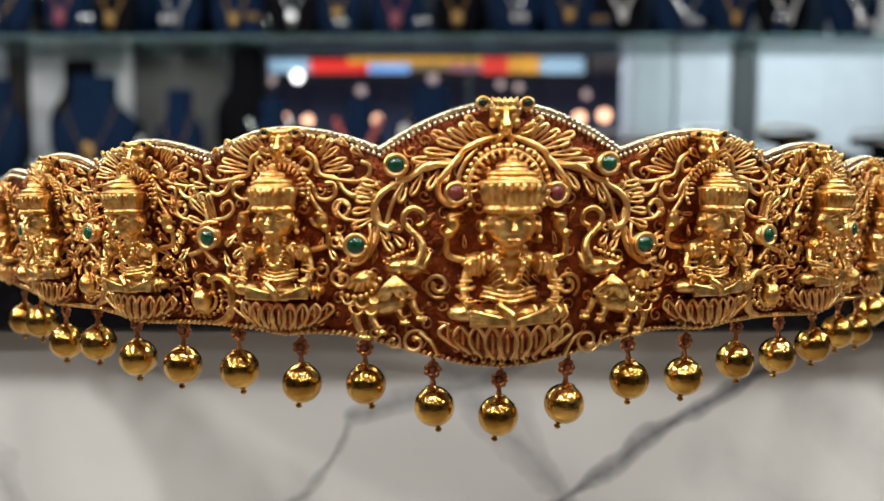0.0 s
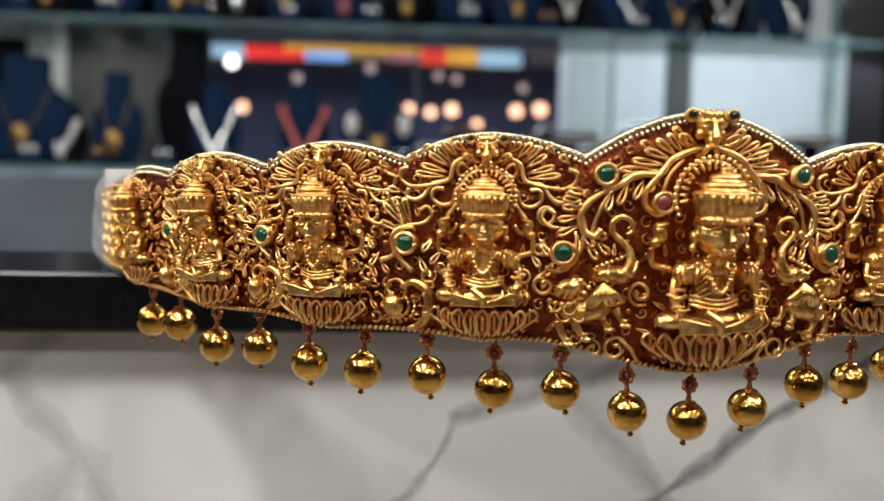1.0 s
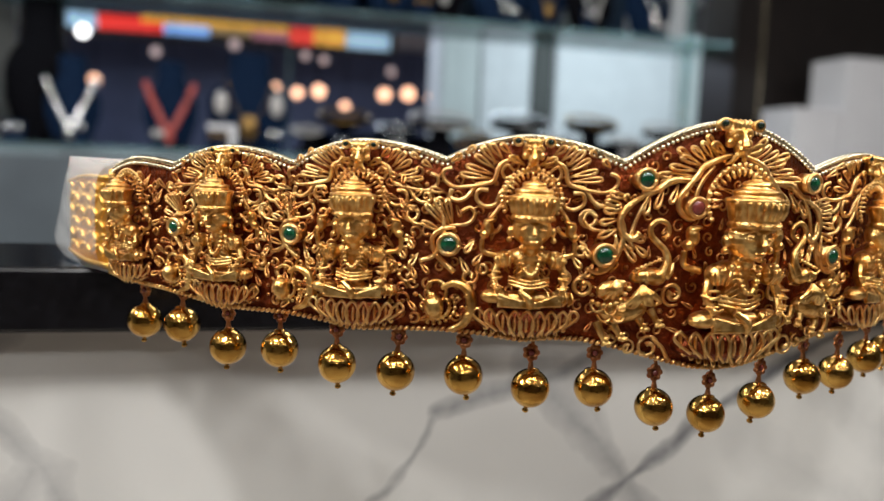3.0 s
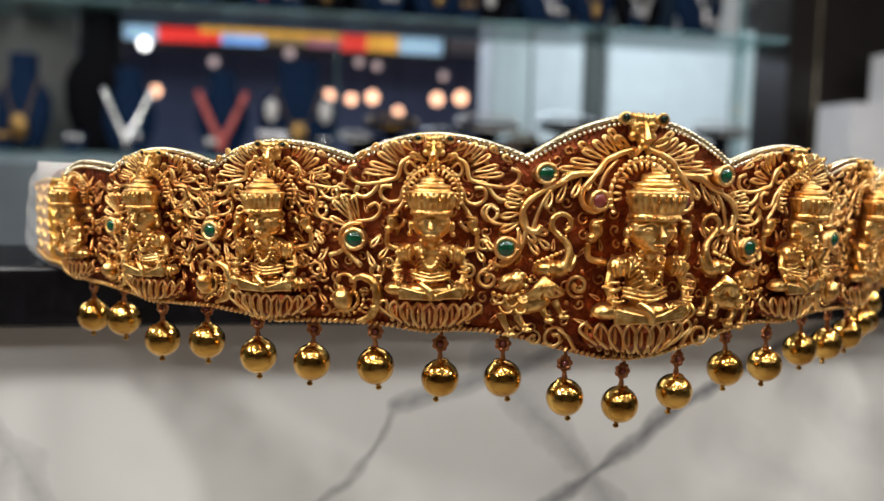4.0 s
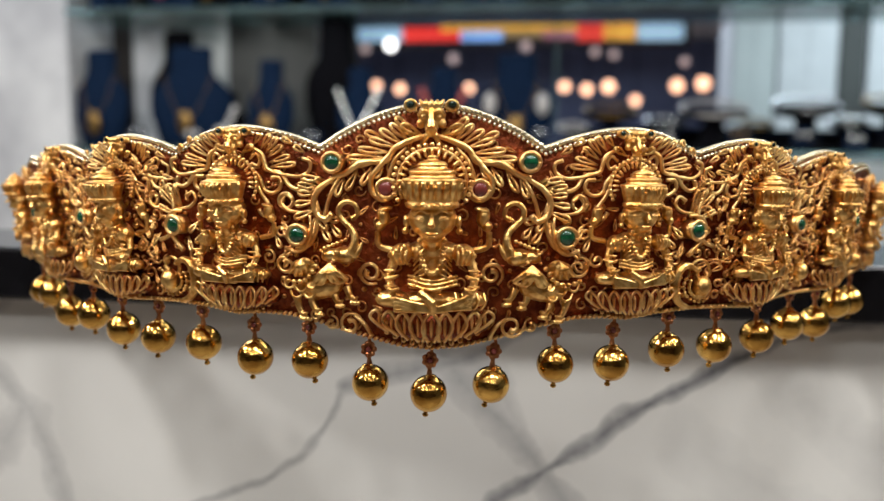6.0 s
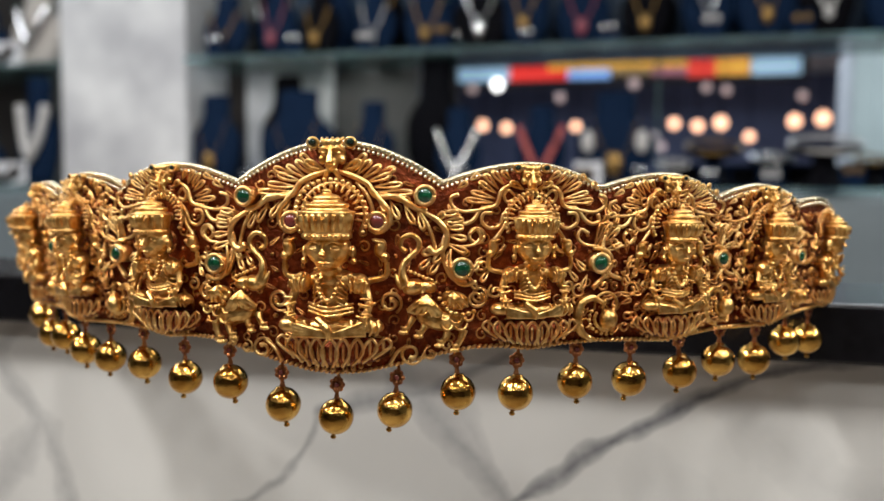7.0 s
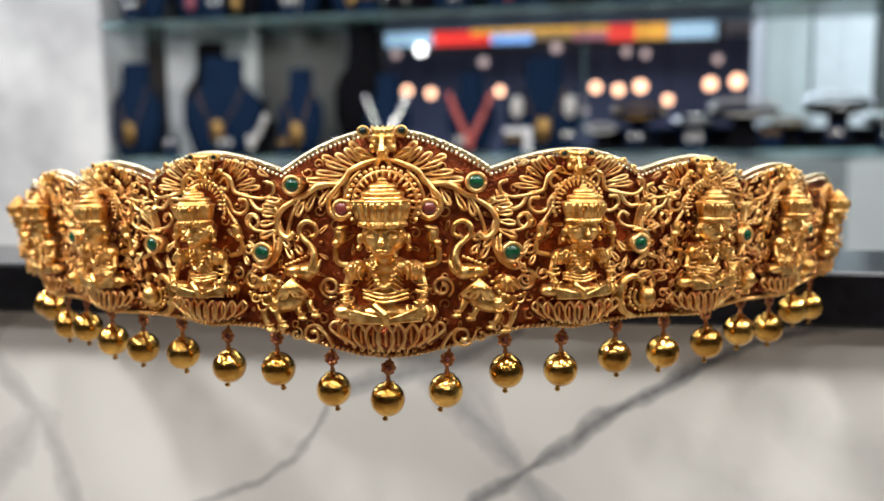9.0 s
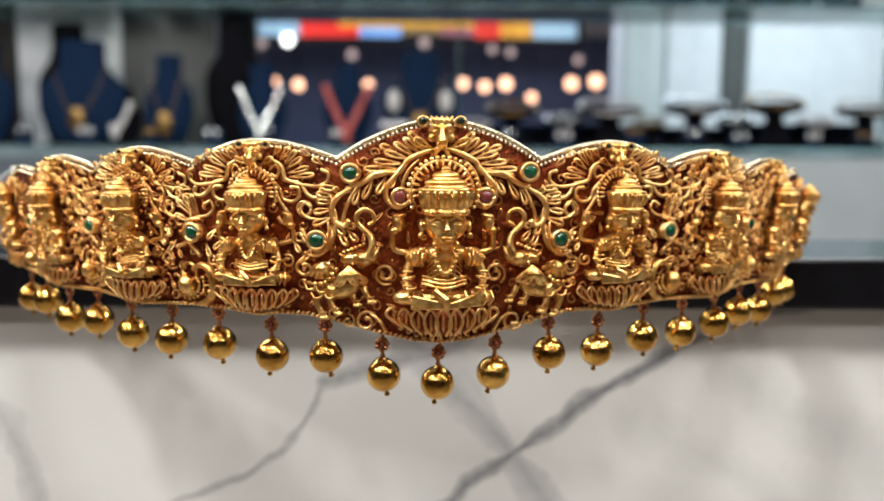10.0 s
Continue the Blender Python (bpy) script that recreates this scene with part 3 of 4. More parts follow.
def lotus(u0, v0, s, deep):
    """A seat of upright looped petals."""
    bm = bmesh.new()
    core = bmesh.new()
    ball(core, (u0, v0 + 4.6 * s, 1.2 * deep), (15.5 * s, 4.6 * s, 4.6 * deep), 20, 8)
    piece("lotus_core", core, PATINA, belt, "dark oxidised core of the seat")
    n = 9
    for k in range(n):
        q = k - (n - 1) / 2
        x, rise = q * 3.55, 0.13 * q * q
        w = (6.6 - 0.17 * q * q) * deep
        wide = 1.75 if q else 2.1
        loop = [(x * 0.74 + 0.3 * wide, 0.6 + rise), (x * 0.95 + wide, 3.6 + rise), (x * 1.02 + wide * 0.85, 6.5 + rise * 0.35), (x * 1.03, 8.5),
                (x * 1.02 - wide * 0.85, 6.5 + rise * 0.35), (x * 0.95 - wide, 3.6 + rise), (x * 0.74 - 0.3 * wide, 0.6 + rise)]
        tube(bm, [(u0 + a * s, v0 + b * s, w - 0.4 * deep * (b < 2)) for a, b in loop], 0.47 * s, 6, 4)
        ball(bm, (u0 + x * 0.97 * s, v0 + (4.3 + rise) * s, w - 0.9 * deep), (0.5 * s, 2.7 * s, 0.7 * deep), 8, 6)
    for k in range(11):
        q = k - 5
        leaf(bm, (u0 + q * 2.5 * s, v0 + (1.4 + 0.11 * q * q) * s), (u0 + q * 2.2 * s + (0.8 if q > 0 else -0.8) * s, v0 + (-1.4 + 0.13 * q * q) * s), 0.7 * s, 1.6)
    piece("lotus_seat", bm, WIRE, belt, "looped gold lotus petals")


def mask(u0, v0, s):
    """The guardian head at the crest: blunt muzzle, brow, two round hollow ears."""
    bm = bmesh.new()
    ball(bm, (u0, v0 - 2.0 * s, 2.2), (3.1 * s, 2.8 * s, 2.1 * s), 14, 8)
    ball(bm, (u0, v0 - 4.6 * s, 3.6), (1.5 * s, 2.1 * s, 1.7 * s), 10, 7)
    tube(bm, [(u0, v0 - 0.6 * s, 3.6 + 0.5 * s), (u0, v0 - 2.6 * s, 4.2 + 0.8 * s), (u0, v0 - 4.6 * s, 4.8 + 0.9 * s)], [0.5 * s, 0.6 * s, 0.95 * s], 7)
    for q in range(-2, 3):
        tube(bm, [(u0 + q * 0.8 * s, v0 - 0.4 * s, 3.9), (u0 + q * 1.0 * s, v0 + 0.7 * s, 3.7), (u0 + q * 1.3 * s, v0 + 1.5 * s, 2.4)], [0.4 * s, 0.55 * s, 0.35 * s], 6)
    for k in (-1, 1):
        tube(bm, [(u0 + k * 0.6 * s, v0 - 1.3 * s, 4.6), (u0 + k * 1.7 * s, v0 - 0.9 * s, 4.6), (u0 + k * 2.9 * s, v0 - 1.8 * s, 3.4)], 0.42 * s, 6)
        ball(bm, (u0 + k * 1.65 * s, v0 - 2.2 * s, 4.0), (0.7 * s, 0.6 * s, 0.6 * s), 8, 6)
        ball(bm, (u0 + k * 2.3 * s, v0 - 3.6 * s, 2.8), (1.0 * s, 1.2 * s, 1.2 * s), 8, 6)
        ball(bm, (u0 + k * 0.7 * s, v0 - 5.0 * s, 5.0), (0.6 * s, 0.45 * s, 0.5 * s), 8, 6)
        ring = [(u0 + k * 4.4 * s + 1.2 * s * math.cos(q * math.tau / 12), v0 + 0.3 * s + 1.1 * s * math.sin(q * math.tau / 12), 3.2 + 0.5 * s) for q in range(13)]
        tube(bm, ring, 0.42 * s, 6, 1)
        ball(bm, (u0 + k * 4.4 * s, v0 + 0.3 * s, 2.2), (1.3 * s, 1.2 * s, 1.2 * s), 10, 7)
        stone = bmesh.new()
        ball(stone, (u0 + k * 4.5 * s, v0 + 0.5 * s, 2.8 + 1.15 * s), (0.85 * s, 0.8 * s, 0.6 * s), 10, 7)
        piece("ear_stone", stone, DARKSTONE, belt, "tiny dark stone")
        leaf(bm, (u0 + k * 2.0 * s, v0 - 6.2 * s), (u0 + k * 6.4 * s, v0 - 4.0 * s), 1.1 * s, 1.8, 0.2)
        tube(bm, [(u0 + k * 0.8 * s, v0 - 6 * s, 4), (u0 + k * 1.6 * s, v0 - 7.6 * s, 3), (u0 + k * 2.6 * s, v0 - 8.2 * s, 2)], [0.7 * s, 0.6 * s, 0.3 * s], 5)
    fused(piece("crest_mask", bm, GOLD, belt, "small bright gold guardian mask"), 0.2)


def scene_filler(u0, u1, seed, step=4.3, high=0.0):
    """Low curls and seeds that cover the ground between the larger ornaments."""
    rnd = random.Random(seed)
    bm = bmesh.new()
    u = u0
    while u < u1:
        lo, hi = low_edge(u) + 3, top_edge(u) - 4
        v = lo + rnd.random() * 2
        while v < hi:
            x, y = u + rnd.uniform(-0.8, 0.8), v + rnd.uniform(-0.6, 0.6)
            kind = rnd.random()
            if kind < 0.45:
                ringlet(bm, (x, y), rnd.uniform(1.2, 1.9), 1.1, rnd.uniform(0, 360), rnd.choice((-1, 1)), 0.34 + high * 0.1, 0.1 + high)
            elif kind < 0.8:
                a = rnd.uniform(0, math.tau)
                leaf(bm, (x - 1.7 * math.cos(a), y - 1.7 * math.sin(a)), (x + 1.7 * math.cos(a), y + 1.7 * math.sin(a)), 0.55 + high * 0.15, high, 0.25)
            else:
                ball(bm, (x, y, 0.3 + high), rnd.uniform(0.5, 0.8), 6, 5)
            v += step
        u += step
    return bm


for lo, hi, seed in [(-178, -155, 1), (-155, -113, 2), (-113, -74, 3), (-74, -31, 4), (-31, 31, 5), (31, 74, 6), (74, 113, 7), (113, 155, 8), (155, 178, 9)]:
    far = abs(lo + hi) > 130
    piece("ground_scrollwork", scene_filler(lo, hi, seed, 3.0 if far else 4.3, 1.3 if far else 0.0), DULL, belt, "low gold curls and seeds on the ground")["kind"] = "stuff"


def sk(a, b, k=1):
    """Sketch units of the centre panel to millimetres, mirrored where k is -1."""
    return (k * (a - 890) * -0.1375 * -1, 124.2 - (b - 170) * 0.1355)


def path(k, text):
    return [sk(*map(float, q.split(",")), k) for q in text.split()]


# centre panel
figure(0.6, 60.9, 1.0, 1.17)
halo(0.3, 60.6, 1.0, 1.3, 9.4)
lotus(0.4, 61.9, 0.97, 1.12)
mask(0, 121.8, 1.15)
for k in (1, -1):
    for line, r in [("880,240 850,250 822,265 806,288 765,290 748,300 728,313 708,318", 0.95), ("816,272 796,298 780,320 781,345 800,360 818,352", 0.9),
                    ("712,320 685,338 670,362 674,388 694,400 706,388", 0.95), ("662,392 664,425 655,452 635,464 612,456", 0.6),
                    ("720,320 706,345 696,372 690,398", 0.6), ("845,262 826,282 815,305 812,320", 0.6)]:
        lone("branch", wire, path(k, line), r, 2.4)
    for line in ["858,246 838,222", "848,250 816,220", "836,256 797,230", "825,262 778,248", "814,272 757,266", "808,282 736,282", "790,290 742,296", "780,298 762,332",
                 "752,304 734,342", "726,320 714,354", "690,326 650,320", "680,340 640,334", "672,352 640,350", "668,366 634,372", "670,382 632,398", "672,392 694,418",
                 "668,398 664,430", "690,400 716,400", "690,336 676,322", "800,300 786,318", "700,410 720,430", "680,410 700,440", "850,230 826,208", "800,245 770,235"]:
        a, b = path(k, line)
        lone("leaf", leaf, a, b, 1.0, 1.4, 0.12)
    # elephant with a raised, ringed trunk, a fluted saddle, a beaded cloth and fan-shaped ears
    bm = bmesh.new()
    def lump(x, y, w, r, turn=0.0):
        ball(bm, (*sk(x, y, k), w), r, 12, 8, turn * k)
    def bar(pts, r, seg=7):
        tube(bm, [(*sk(x, y, k), w) for x, y, w in pts], r, seg, 4)
    lump(682, 530, 2.6, (6.4, 3.3, 3.2), 8)
    lump(732, 466, 4.2, (3.1, 2.3, 2.6), -10)
    lump(706, 466, 4.0, (2.6, 1.7, 2.0), 15)
    lump(722, 458, 6.4, (0.9, 0.5, 0.7), 10)
    bar([(745, 462, 5.0), (753, 440, 5.0), (750, 420, 4.6), (736, 405, 4.2), (724, 392, 4.0), (722, 376, 4.0), (736, 364, 4.0), (753, 371, 4.0), (756, 388, 4.0), (745, 397, 4.4)],
        [1.5, 1.1, 0.9, 0.8, 0.8, 0.75, 0.7, 0.65, 0.6, 0.75], 8)
    bar([(752, 468, 5.0), (761, 456, 5.2), (766, 440, 4.8)], [0.9, 0.6, 0.3])
    for q in range(6):
        lump(697 + q * 8, 452 - q * 3.4, 5.4, 0.52)
        lump(690 + q * 5, 456 + q * 4, 5.6, 0.42)
    lump(653, 492, 4.4, (3.6, 2.5, 2.0), 12)
    for q, (x, y) in enumerate([(630, 503), (641, 508), (655, 507), (667, 497), (677, 482)]):
        bar([(659, 473, 5.8), ((659 + x) / 2 + 1, (473 + y) / 2 - 2, 7.0), (x, y, 5.6)], [0.4, 0.72, 0.42], 6)
    for x, y in [(619, 512), (629, 516), (640, 518), (651, 517), (661, 514), (669, 507), (676, 497), (683, 487)]:
        lump(x, y, 5.9, 0.68)
    for x0, y0, wide in ((618, 518, 24), (640, 524, 26), (662, 518, 22), (630, 536, 28), (656, 536, 26)):
        bar([(x0, y0, 5.0), (x0 + wide * 0.25, y0 + 11, 5.6), (x0 + wide * 0.7, y0 + 11, 5.6), (x0 + wide, y0 - 1, 5.2)], 0.36, 6)
    for fan in ([(679, 517), (688, 521), (698, 517)], [(712, 514), (726, 516), (742, 511)]):
        for x, y in fan:
            bar([(707, 481, 5.6), ((707 + x) / 2, (481 + y) / 2, 6.8), (x, y, 6.2)], [0.35, 0.85, 0.6], 6)
        bar([(x, y, 6.2) for x, y in fan], 0.5, 6)
    for x0, y0, x1, y1 in ((636, 552, 654, 590), (666, 556, 683, 581), (710, 540, 723, 563), (734, 528, 751, 556)):
        bar([(x0, y0, 2.8), ((x0 + x1) / 2 - 2, (y0 + y1) / 2, 3.6), (x1, y1, 3.4)], [1.2, 0.85, 0.85])
        for q in (-1, 0, 1):
            lump(x1 + q * 6, y1 + 2 - abs(q), 4.0, 0.58)
        bar([(x1 - 8, y1 - 8, 3.6), (x1 - 1, y1 - 9, 4.6), (x1 + 5, y1 - 10, 3.6)], 0.36, 6)
    fused(piece("elephant", bm, GOLD, belt, "small gold elephant in relief with raised trunk and beaded cloth"), 0.17)
    lone("scroll", ringlet, sk(612, 490, k), 3.0, 1.3, 60, k, 0.55, 1.4)
    lone("scroll", ringlet, sk(778, 500, k), 3.2, 1.5, -60, -k, 0.6, 2.0)
    lone("scroll", ringlet, sk(738, 602, k), 3.3, 1.4, 0, k, 0.55, 1.4)
    lone("branch", wire, path(k, "745,585 765,600 780,625"), 0.6, 1.5)
    lone("scroll", ringlet, sk(700, 602, k), 2.0, 1.2, 90, -k, 0.45, 1.0)
    lone("scroll", ringlet, sk(668, 585, k), 1.6, 1.2, 20, -k, 0.4, 1.0)
    gem(*sk(709, 291, k) if k == 1 else (24.6, 108.3), 2.0, EMERALD, "round deep green stone")
    gem(k * 34.3, 89.0, 2.15, EMERALD, "round deep green stone")
    gem(0.5 + k * 11.6, 101.3, 1.95, RUBY, "round dull rose stone")


# side panels, mirrored about the centre
def sd(a, b, c, s, k):
    """Sketch units of a side panel whose middle is at c, scale s, to millimetres."""
    return (k * (c + (836 - a) * 0.1425 * s), 116.0 - (116.0 - PEAK_V[1 if c < 70 else 2 if c < 110 else 3]) - (b - 243) * 0.1432 * s)


def side_panel(c, s, k, deep, base_v, fig):
    u0 = k * c
    figure(u0, base_v, fig, deep)
    halo(u0, base_v, fig, deep, 8.9)
    lotus(u0, base_v, fig * 0.99, deep)
    mask(u0, sd(836, 252, c, s, k)[1], 0.86 * s)
    def line(text):
        return [sd(*map(float, q.split(",")), c, s, k) for q in text.split()]
    for text, r in [("812,275 782,290 772,318 745,325 730,345 715,353 700,348 703,334", 0.66), ("768,322 735,328 708,330 690,320 688,304 702,298", 0.55),
                    ("802,318 785,336 778,356 760,361 745,350 748,334 764,333", 0.6), ("795,332 785,360 766,388 764,404 780,403 789,392", 0.6),
                    ("700,396 730,392 743,378 735,364 721,372", 0.55), ("712,400 690,402 673,420 680,446 712,476", 0.75), ("806,300 794,290 786,300 792,312 804,308", 0.5)]:
        lone("branch", wire, line(text), r * s, 1.8)
        lone("branch", wire, [(2 * u0 - p[0], p[1]) for p in line(text)][:(99 if r != 0.75 else 0)] or line("990,360 1000,400 985,450 955,465"), r * s, 1.8)
    for text in ["772,296 740,276", "776,288 750,262", "786,280 764,256", "770,306 726,294", "768,314 716,308", "800,272 782,256", "700,402 660,362", "702,398 676,352", "706,396 696,352",
                 "690,408 655,392", "690,340 668,335", "700,360 680,352", "745,420 730,440", "760,440 745,460", "720,450 735,475", "700,288 716,276", "724,272 738,262"]:
        a, b = line(text)
        lone("leaf", leaf, a, b, 0.85 * s, 1.3, 0.13)
        if text[:3] not in ("700", "702", "706", "690") or text in ("700,288 716,276", "700,360 680,352"):
            lone("leaf", leaf, (2 * u0 - a[0], a[1]), (2 * u0 - b[0], b[1]), 0.85 * s, 1.3, 0.13)
    for x, y, r, st in ((738, 482, 2.2, 40), (900, 480, 2.0, 120), (930, 490, 2.6, 0), (760, 470, 1.6, 200), (925, 430, 2.0, 90), (742, 500, 1.7, 300)):
        lone("scroll", ringlet, sd(x, y, c, s, k), r * s, 1.3, st, k, 0.5, 1.3)
    # peacock under the outer stone: egg-shaped body, arched neck, beaded breast and a curled tail
    bm = bmesh.new()
    p = sd(680, 536, c, s, k)
    ball(bm, (*p, 2.6), (2.5 * s, 3.1 * s, 2.6), 12, 8, -12 * k)
    ringlet(bm, sd(680, 508, c, s, k), 4.0 * s, 1.25, 200, -k, 0.6, 1.8)
    neck = [(692, 504), (714, 494), (737, 504), (744, 533), (732, 563), (706, 576)]
    tube(bm, [(*sd(x, y, c, s, k), 2.4 + 0.5 * (i in (2, 3))) for i, (x, y) in enumerate(neck)], [0.6 * s, 1.0 * s, 1.35 * s, 1.4 * s, 1.1 * s, 0.6 * s], 8)
    for x, y in ((722, 520), (736, 516), (730, 535), (744, 530), (724, 550), (738, 548)):
        tube(bm, [(*sd(x - 5, y, c, s, k), 3.6), (*sd(x, y - 3, c, s, k), 4.1), (*sd(x + 5, y, c, s, k), 3.6)], 0.3, 5, 3)
    for arc in range(2):
        for q in range(9):
            a = radians(-120 + 17 * q)
            r = (4.3 + arc * 1.5) * s
            ball(bm, (p[0] - k * r * math.sin(a) * -0.9, p[1] + r * math.cos(a) * -0.75, 2.2 - arc * 0.5), 0.6 * s, 6, 5)
    fused(piece("peacock", bm, GOLD, belt, "small gold peacock in relief"), 0.22)
    gem(*sd(702, 427, c, s, k), 2.05 * s, EMERALD, "round deep green stone set in a gold swirl")
    bm = bmesh.new()
    ring = sd(936, 375, c, s, k)
    tube(bm, [(ring[0] + 1.95 * s * math.cos(q * math.tau / 14), ring[1] + 1.95 * s * math.sin(q * math.tau / 14), 1.6) for q in range(15)], 0.5, 6, 2)
    piece("empty_ring", bm, WIRE, belt, "open gold setting ring")


for k in (-1, 1):
    side_panel(52.5, 1.0, k, 0.92, 68.2, 0.80)
    side_panel(94.0, 0.9, k, 0.84, 68.6, 0.76)
    side_panel(131.6, 0.82, k, 0.78, 70.2, 0.70)
    figure(k * 168, 73.0, 0.6, 0.7)
    halo(k * 168, 73.0, 0.6, 0.7)
    lotus(k * 168, 73.0, 0.6, 0.7)
    bm = bmesh.new()
    for v in (74.5, 78, 81, 84, 87, 90, 93, 96, 99, 102):
        ball(bm, (k * 179, v, 0.6), (0.9, 1.3, 1.0), 7, 5)
    tube(bm, [(k * 181, 73, -0.4), (k * 181, 88, 0.2), (k * 181, 104, -0.4)], 1.3, 7)
    piece("end_bar", bm, GOLD, belt, "upright gold bar at the belt's end")

# hinged clasp plate at one end
bm = bmesh.new()
nu = 16
f = [[bm.verts.new((-182.5 - 32 * i / nu, lo + (76.5 - 73.5) * i / nu * (1 if lo < 80 else -1), w)) for i in range(nu + 1)] for lo, w in ((73.5, -0.2), (102.5, -0.2), (102.5, -1.7), (73.5, -1.7))]
for i in range(nu):
    for a, b in ((0, 1), (1, 2), (2, 3), (3, 0)):
        bm.faces.new((f[a][i], f[a][i + 1], f[b][i + 1], f[b][i]))
bm.faces.new([f[q][0] for q in range(4)])
bm.faces.new([f[q][nu] for q in range(4)][::-1])
clasp = piece("clasp_plate", bm, CLASPGOLD, belt, "flat gold clasp plate with raised diamonds")
bm = bmesh.new()
for i in range(6):
    for j in range(6):
        ball(bm, (-187.5 - i * 4.7, 79.2 + j * 3.8, -0.2), (2.5, 1.15, 0.9), 8, 5, 42 if (i + j) % 2 else -42)
for v in (75.2, 101.2):
    tube(bm, [(-183, v, 0), (-198, v, 0), (-213, v + (2 if v < 80 else -2), 0)], 0.8, 6)
piece("embossing", bm, CLASPGOLD, clasp)


# hanging balls: a flower link, a cap and a hollow ball with a tip
PENDANT_U = [0, 16.7, 33.4, 49.7, 66.9, 83.8, 100.3, 116.7, 132.9, 149.3, 165.6]
PENDANT_V = [55.9, 58.5, 63.5, 63.2, 65.7, 65.7, 66.4, 68.6, 67.2, 71.3, 70.2]


def pendant(i):
    rnd = random.Random(100 + i)
    side = 1 if i >= 0 else -1
    u = side * PENDANT_U[abs(i)] + rnd.uniform(-0.3, 0.3)
    v = PENDANT_V[abs(i)] + rnd.uniform(-0.2, 0.2)
    at = bent(u, v, -1.5)
    sway = rnd.uniform(-4, 4)
    m = Matrix.Translation(at) @ Matrix.Rotation(CENTRE_ANGLE + u / 1000 / RADIUS, 4, "Z") @ Matrix.Rotation(radians(sway), 4, "Y") @ Matrix.Scale(0.001, 4)
    bm = bmesh.new()
    for k in range(7):
        a = k * math.tau / 7
        ball(bm, (1.55 * math.cos(a), 0, 1.55 * math.sin(a)), (0.8, 0.8, 0.8), 7, 5)
    ball(bm, (0, 0.3, 0), (1.2, 0.6, 1.2), 8, 5)
    tube(bm, [(0, 0, 1.5), (0.4, 0, 2.4), (0, 0, 3.4)], 0.5, 6, 3)
    tube(bm, [(0, 0, -1.5), (0, 0, -2.4), (0, 0, -4.2)], [0.75, 0.55, 0.9], 8, 3)
    bm.transform(m)
    link = fused(obj("pendant", bm, LINKGOLD, belt, "dull reddish gold flower link"), 0.2)
    bm = bmesh.new()
    ball(bm, (0, -0.5, 0), (0.8, 0.5, 0.8), 8, 6)
    bm.transform(m)
    obj("centre_stone", bm, RUBY, link, "tiny dark red stone")
    bm = bmesh.new()
    tilt = Matrix.Rotation(radians(rnd.uniform(-15, 15)), 4, "Y")
    prof = [(0.5, 5.3), (1.3, 5.15), (1.5, 4.75)] + [(4.95 * math.sin(radians(q)), 4.95 * math.cos(radians(q))) for q in range(20, 172, 9)] + [(0.75, -5.0), (0.5, -5.3), (0.85, -5.7), (0.75, -6.2), (0.2, -6.5)]
    lathe(bm, prof, 28)
    bm.transform(m @ Matrix.Translation((0, 0, -9.1)) @ tilt)
    obj("ball", bm, POLISHED, link, "hollow polished gold ball")


for i in range(-10, 11):
    pendant(i)

# milky plastic holder inside the belt, standing on the counter
bm = bmesh.new()
grid = []
nu, nv = 90, 8
for i in range(nu + 1):
    u = -220 + 404 * i / nu
    row = []
    end = min(1.0, (u + 220) / 16)
    lo = 72.4 + 8 * (1 - end) ** 2
    hi = 105.5 - 4 * (1 - min(1.0, max(0.0, 184 - u) / 8)) ** 2 + 1.5 * (u < -170)
    for j in range(nv + 1):
        row.append((u - 5 * math.sin(math.pi * j / nv) * (1 - end), lo + (hi - lo) * j / nv))
    grid.append(row)
fr = [[bm.verts.new((*p, -2.4 + (0.8 if i < 5 else 0))) for p in row] for i, row in enumerate(grid)]
bk = [[bm.verts.new((*p, -4.4)) for p in row] for row in grid]
for i in range(nu):
    for j in range(nv):
        bm.faces.new((fr[i][j], fr[i + 1][j], fr[i + 1][j + 1], fr[i][j + 1]))
        bm.faces.new((bk[i][j], bk[i][j + 1], bk[i + 1][j + 1], bk[i + 1][j]))
    bm.faces.new((fr[i][0], bk[i][0], bk[i + 1][0], fr[i + 1][0]))
    bm.faces.new((fr[i][nv], fr[i + 1][nv], bk[i + 1][nv], bk[i][nv]))
for j in range(nv):
    bm.faces.new((fr[0][j], fr[0][j + 1], bk[0][j + 1], bk[0][j]))
    bm.faces.new((fr[nu][j], bk[nu][j], bk[nu][j + 1], fr[nu][j + 1]))
bend(bm)
holder = obj("belt_holder", bm, FILM)
holder.location = BELT_AT
tagged(holder, "milky translucent plastic band that carries the belt on the counter", "belt holder")

